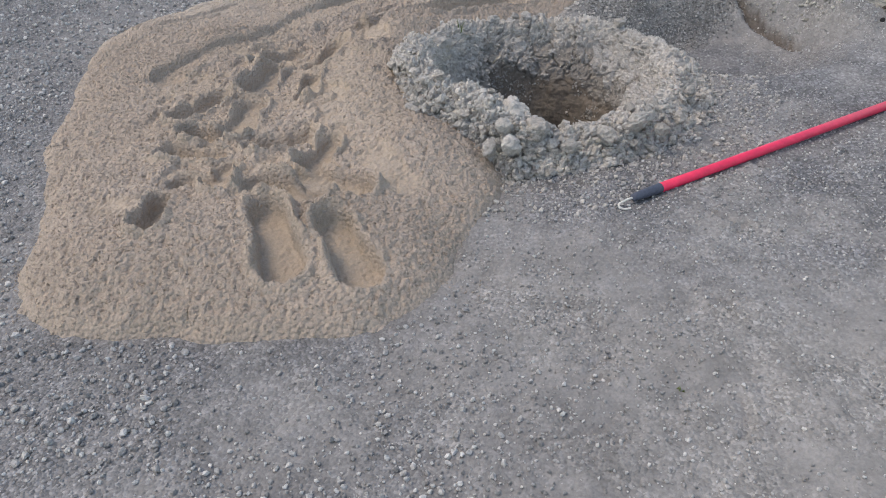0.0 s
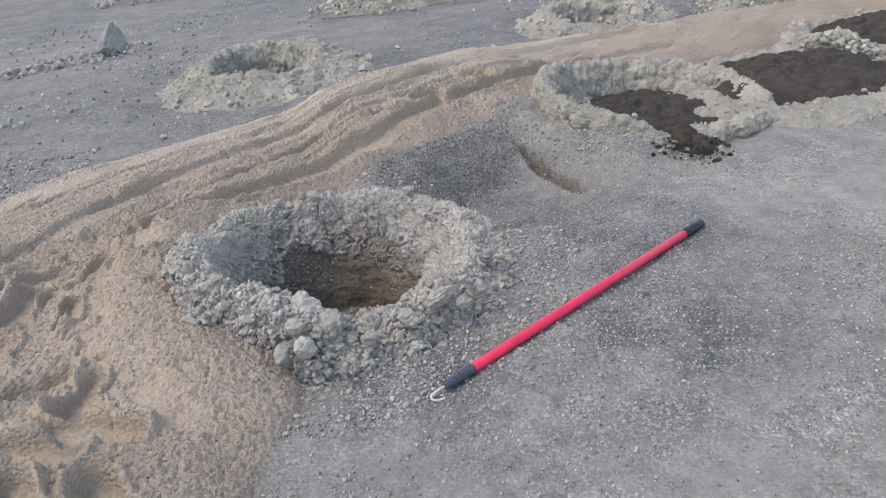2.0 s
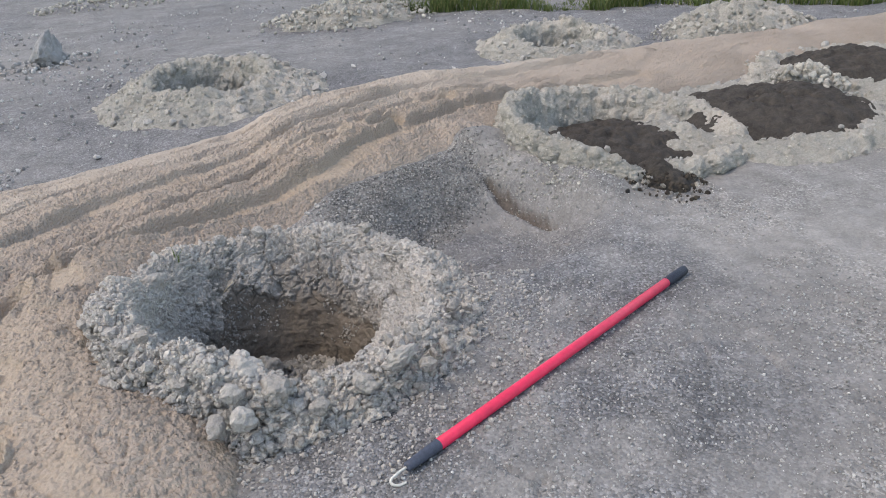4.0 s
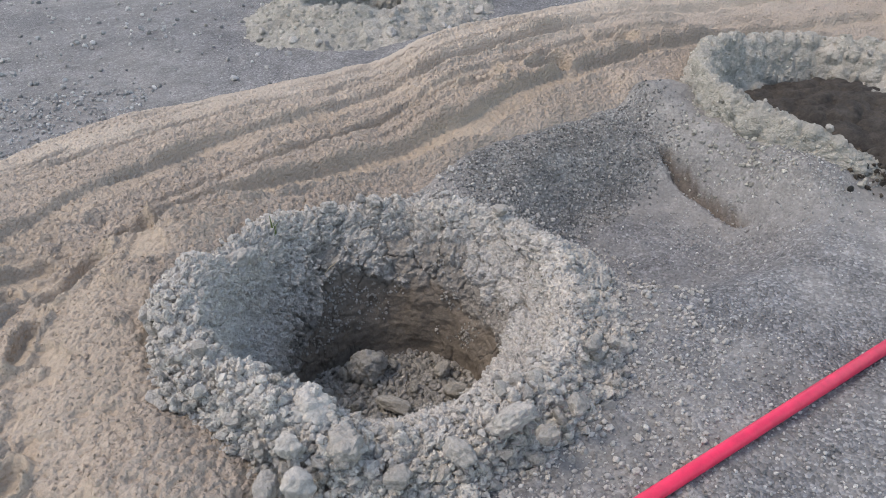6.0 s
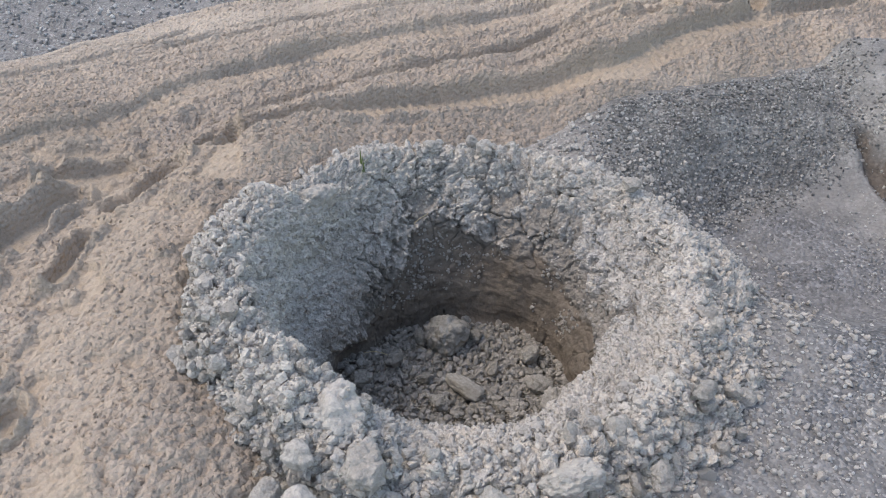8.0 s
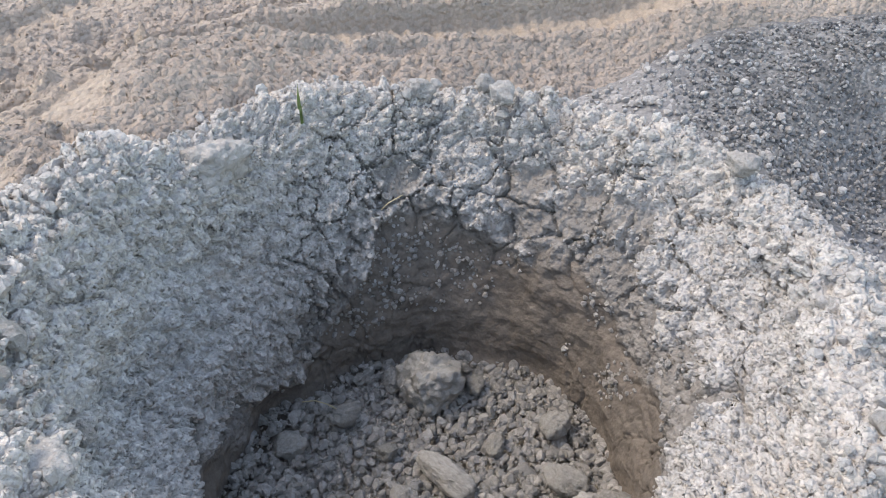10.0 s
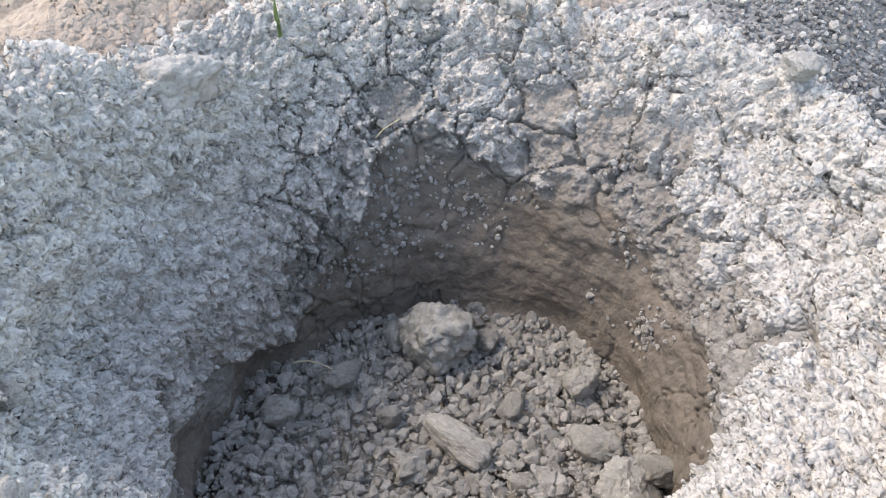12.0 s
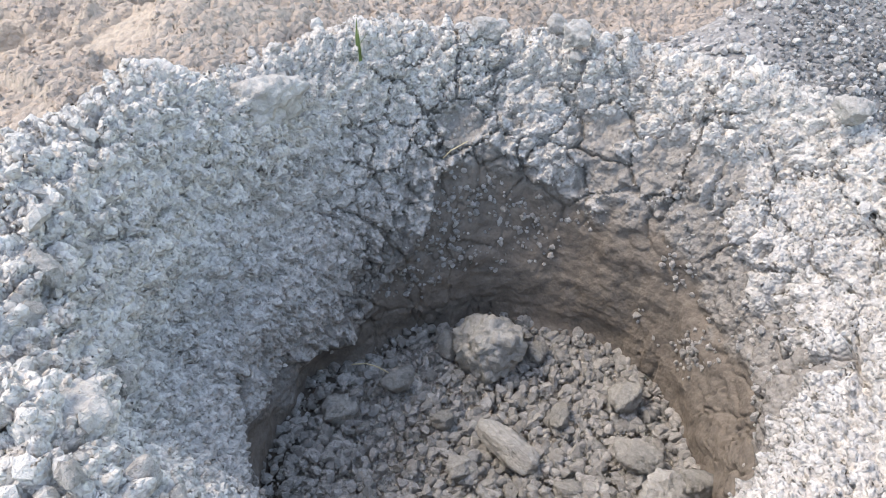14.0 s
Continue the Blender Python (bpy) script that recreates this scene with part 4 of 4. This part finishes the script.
strew_ring(HOLE_SOIL, 200, 2800, 0.003, 0.013, 40)
strew_ring(HOLE_FAR, 300, 1600, 0.005, 0.026, 60)
strew_ring(HOLE_EDGE, 400, 1000, 0.005, 0.025, 25)
strew_ring(HOLE_DARK, 500, 1200, 0.004, 0.018, 30)
strew_ring(HOLE_DARK_FAR, 600, 1000, 0.005, 0.024, 20)


def strew_round(name, cx, cy, rx, ry, top, count, lo, hi, mat, label, category):
    """Lumps strewn over a heap or a patch of ground."""
    a, s = RND.rand(count) * 2 * np.pi, np.sqrt(RND.rand(count))
    x, y = cx + rx * s * np.cos(a), cy + ry * s * np.sin(a)
    z = ground_z(x, y, False) + top * np.maximum(1 - s ** 1.6, 0)
    size = lo + (hi - lo) * RND.rand(count) ** 2.2
    ob = new(name, scatter_mesh(name, np.stack([x, y, z], -1), size, mat, RND, 1, 0.8, 0.3))
    tagged(ob, label, category, kind="stuff")


strew_round("lump_layer", 5.02, 6.85, 0.78, 0.66, 0.23, 900, 0.007, 0.035, SPOIL_LUMP, "pale clay lumps on the heap", "lumps")
strew_round("lump_layer", 2.3, 9.9, 1.0, 0.7, 0.21, 800, 0.008, 0.045, SPOIL_LUMP, "pale clay lumps on the far heap", "lumps")
strew_round("lump_layer", 4.02, 4.95, 0.30, 0.34, 0.18, 500, 0.008, 0.04, SPOIL_LUMP, "pale clay lumps between two heaps of topsoil", "lumps")
strew_round("lump_layer", 2.36, 4.12, 0.20, 0.24, 0.02, 60, 0.006, 0.028, SPOIL_LUMP, "pale lumps beside the spilled topsoil", "lumps")
strew_round("lump_layer", 1.98, 4.46, 0.24, 0.34, 0.0, 700, 0.003, 0.015, SPOIL_LUMP, "pale clay crumbs at the foot of the spoil", "lumps")
strew_round("lump_layer", -0.3, 13.6, 1.1, 0.5, 0.10, 350, 0.01, 0.05, SPOIL_LUMP, "low scatter of pale stones far off", "lumps")
strew_round("topsoil_crumb_layer", 2.40, 4.1, 0.20, 0.26, 0.06, 260, 0.006, 0.02, DARK_CLOD, "dark crumbs of topsoil", "soil")
strew_round("topsoil_crumb_layer", 3.54, 4.66, 0.61, 0.56, 0.14, 1300, 0.005, 0.017, DARK_CLOD, "dark crumbs of topsoil", "soil")


# ---- gravel ----
def build_gravel():
    def lay(name, n, x0, x1, y0, y1, lo, hi, power, weight, label, mat=PEBBLE):
        x, y = x0 + (x1 - x0) * RND.rand(n * 3), y0 + (y1 - y0) * RND.rand(n * 3)
        keep = (RND.rand(n * 3) < weight(x, y)) & (sand_side(x, y) > 0.03) & (drop(x, y) < 0.01) & (np.hypot(x - PIT_X, y - PIT_Y) > 0.64)
        x, y = x[keep][:n], y[keep][:n]
        size = lo + (hi - lo) * RND.rand(len(x)) ** power
        ob = new(name, scatter_mesh(name, np.stack([x, y, ground_top(x, y)], -1), size, mat, RND, 1, 0.6, 0.3))
        tagged(ob, label, "gravel", kind="stuff")

    def patchy(x, y):
        return np.clip((0.38 + 1.1 * fbm(x, y, None, 0.45, 4, 91) + 0.5 * step(0.95, 0.7, np.hypot(x - 0.75, y - 3.35))) * (1 - 0.9 * bank_share(x, y)), 0.03, 1)

    lay("gravel", 26000, -1.9, 2.6, 1.2, 4.4, 0.0020, 0.0080, 2.3, patchy, "small grey gravel strewn over the dirt")
    lay("gravel", 8000, -2.2, 0.9, 1.1, 2.7, 0.003, 0.012, 2.6, lambda x, y: np.clip(step(0.9, -0.6, x) * (0.35 + fbm(x, y, None, 0.4, 3, 92)), 0, 1), "coarser grey gravel in front of the sand")
    lay("gravel", 13000, -3.0, -0.6, 1.7, 6.0, 0.004, 0.017, 2.6, lambda x, y: 0.4 + 0 * x, "coarse blue-grey gravel beside the sand")
    lay("gravel", 5500, -3, 6.5, 5.5, 12, 0.005, 0.03, 3.4, lambda x, y: np.clip(0.25 + fbm(x, y, None, 1.2, 3, 93), 0.06, 1), "scattered stones on the far ground")
    lay("bank_gravel", 7500, 0.80, 1.85, 3.95, 5.2, 0.0028, 0.0085, 2.0, bank_share, "dark gravel on the bank above the basin", BANK)
    n = 15000
    x, y = -1.5 + 3.2 * RND.rand(n * 3), 2.0 + 3.4 * RND.rand(n * 3)
    side, thick, pressed = sand_parts(x, y)
    keep = (side < 0.02 + 0.16 * RND.rand(n * 3) ** 3) & (drop(x, y) < 0.01) & (pressed < 0.4) & (RND.rand(n * 3) > 0.85 * sand_track(x, y))
    x, y, side, thick = (q[keep][:n] for q in (x, y, side, thick))
    z = ground_z(x, y, False) + np.maximum(thick, -0.02) + 0.006 - 0.12 * step(-0.01, 0.09, side)
    z = np.maximum(z, ground_z(x, y, False))
    ob = new("sand_crumb_layer", scatter_mesh("sand_crumb_layer", np.stack([x, y, z], -1), 0.0022 + 0.0045 * RND.rand(len(x)) ** 2, SAND_CRUMB, RND, 1, 1.0, 0.45))
    tagged(ob, "small crumbs of tan sand on the strip", "sand", kind="stuff")
    a = RND.rand(4600) * 2 * np.pi
    r = 0.62 + 0.34 * RND.rand(4600) ** 1.8
    x, y = PIT_X + r * np.cos(a), PIT_Y + r * np.sin(a)
    ok = (sand_side(x, y) > -0.02) | (x > 0.2)
    x, y = x[ok], y[ok]
    size = 0.003 + 0.012 * RND.rand(len(x)) ** 2.2
    ob = new("spoil_crumb_layer", scatter_mesh("spoil_crumb_layer", np.stack([x, y, ground_top(x, y)], -1), size, CLOD, RND, 1, 0.8, 0.3))
    tagged(ob, "pale clay crumbs round the open pit", "crumbs", kind="stuff")


build_gravel()


# ---- loose stones that stand out ----
def loose_stone(x, y, size, colour, label, flat=0.7, seed=0):
    v, f = stone_shape(400 + seed, 2, 0.2, flat)
    ob = new("stone", mesh_of("stone", v, f, colour, False))
    z = float(ground_z(np.array([x]), np.array([y]))[0])
    ob.matrix_world = Matrix.LocRotScale((x, y, z + size * 0.35), Euler((0.1, 0.2, seed * 1.3)), (size,) * 3)
    tagged(ob, label, "stone", "loose stones")


WHITE_STONE = plain("white_stone", (0.62, 0.61, 0.57), 0.8, 0.3, 80, 0.002)
BOULDER = plain("pale_grey_rock", (0.30, 0.30, 0.30), 0.9, 0.2, 4, 0.01)
GREY_STONE = plain("grey_stone", (0.27, 0.27, 0.265), 0.8, 0.3, 60, 0.002)
BLACK_STONE = plain("black_stone", (0.03, 0.028, 0.026), 0.8, 0.3, 60, 0.002)
loose_stone(1.10, 3.04, 0.012, WHITE_STONE, "small white stone near the open pit", 0.8, 1)
loose_stone(1.035, 3.13, 0.026, GREY_STONE, "smooth grey stone beside the pit's clods", 0.7, 2)
loose_stone(2.15, 4.00, 0.016, BLACK_STONE, "small black stone at the basin's edge", 0.9, 3)


def build_boulder():
    """Pointed lump of stone standing far off."""
    v, f = stone_shape(66, 4, 0.35, 1.0)
    up = (v[:, 2] + 1) / 2
    v[:, :2] *= (1.15 - 0.7 * up ** 1.6)[:, None]
    v[:, 0] += 0.35 * up ** 2
    ob = new("pointed_boulder", mesh_of("pointed_boulder", v, f, BOULDER, False))
    ob.matrix_world = Matrix.LocRotScale((-0.72, 9.45, 0.11), Euler((0, 0, 0.4)), (0.16, 0.13, 0.20))
    tagged(ob, "pointed grey boulder standing on the far ground", "boulder")


build_boulder()


def build_windrow():
    """Low ridge of dark stones pushed up beside the far boulder."""
    n = 550
    s = RND.rand(n)
    x, y = -2.9 + 2.6 * s, 8.55 + 1.1 * s + 0.10 * np.sin(6 * s) + 0.12 * RND.normal(size=n)
    z = ground_z(x, y) + 0.05 * np.exp(-((y - 8.55 - 1.1 * s) / 0.10) ** 2)
    ob = new("stone_windrow", scatter_mesh("stone_windrow", np.stack([x, y, z], -1), 0.01 + 0.035 * RND.rand(n) ** 2.5, PEBBLE, RND, 1, 0.7, 0.3))
    tagged(ob, "low ridge of grey stones near the boulder", "stones", kind="stuff")


build_windrow()

# ---- green things ----
GRASS = Nodes("grass_blade", 0.6, 0.3)
GRASS.colour(GRASS.ramp(GRASS.island(), (0.0, (0.05, 0.08, 0.02)), (0.6, (0.09, 0.125, 0.035)), (1.0, (0.19, 0.19, 0.08))))
GRASS = GRASS.mat
STRAW = plain("straw", (0.5, 0.43, 0.28), 0.8, 0.3, 80, 0.0005)


def blade_mesh(name, roots, heights, widths, mat, rnd, lean=0.4):
    n = len(roots)
    a, b = rnd.rand(n) * 2 * np.pi, rnd.rand(n) * 2 * np.pi
    side = np.stack([np.cos(a), np.sin(a), 0 * a], -1) * widths[:, None] / 2
    tip = np.stack([np.cos(b), np.sin(b), 0 * b], -1) * (heights * lean * (0.3 + rnd.rand(n)))[:, None]
    up = np.stack([0 * a, 0 * a, heights], -1)
    v = np.stack([roots - side, roots + side, roots + 0.55 * up + 0.3 * tip - 0.8 * side, roots + 0.55 * up + 0.3 * tip + 0.8 * side,
                  roots + up + tip - 0.08 * side, roots + up + tip + 0.08 * side], 1).reshape(-1, 3)
    q = np.array([[0, 1, 3, 2], [2, 3, 5, 4]])
    return mesh_of(name, v, (q[None] + 6 * np.arange(n)[:, None, None]).reshape(-1, 4), mat)


def build_grass():
    n = 15000
    s, w = RND.rand(n), RND.rand(n) ** 2.4
    x = 2.4 + s * 7.5 + w * 2.2
    y = 10.4 - s * 5.4 + w * 3.5 + 0.25 * fbm(x * 3, s * 9, None, 1.0, 3, 95)
    z = ground_z(x, y)
    clump = np.clip(0.5 + fbm(x, y, None, 0.5, 3, 96), 0.1, 1.2)
    ob = new("grass", blade_mesh("grass", np.stack([x, y, z - 0.01], -1), (0.10 + 0.22 * RND.rand(n)) * clump, 0.008 + 0.008 * RND.rand(n), GRASS, RND, 0.6))
    tagged(ob, "strip of rough green grass beyond the heaps", "grass", kind="stuff")
    for k, (x, y, z, h, count, label) in enumerate([(0.206, 3.89, 0.165, 0.055, 4, "green sprout growing on the pit's rim"), (0.602, 1.84, 0.0, 0.012, 5, "tiny green weed in the gravel")]):
        root = np.array([x, y, z]) + RND.normal(size=(count, 3)) * np.array([0.005, 0.005, 0])
        ob = new("sprout", blade_mesh("sprout", root, h * (0.6 + 0.5 * RND.rand(count)), np.full(count, 0.006), GRASS, RND, 0.5))
        tagged(ob, label, "sprout")


build_grass()


def straw(points, radius, label):
    cu = bpy.data.curves.new("straw", "CURVE")
    cu.dimensions, cu.bevel_depth, cu.bevel_resolution = "3D", radius, 1
    sp = cu.splines.new("POLY")
    sp.points.add(len(points) - 1)
    for q, co in zip(sp.points, points):
        q.co = (*co, 1)
    tmp = bpy.data.objects.new("straw", cu)
    me = bpy.data.meshes.new_from_object(tmp)
    bpy.data.objects.remove(tmp)
    me.materials.clear()
    me.materials.append(STRAW)
    tagged(new("straw", me), label, "straw", "bits of straw")


straw([(0.215, 3.685, -0.312), (0.24, 3.69, -0.308), (0.265, 3.685, -0.305), (0.292, 3.68, -0.312)], 0.0013, "pale bent straw on the pit's rubble")
straw([(0.345, 3.865, 0.02), (0.36, 3.86, 0.04), (0.385, 3.868, 0.055)], 0.001, "thin pale root end in the pit's wall")
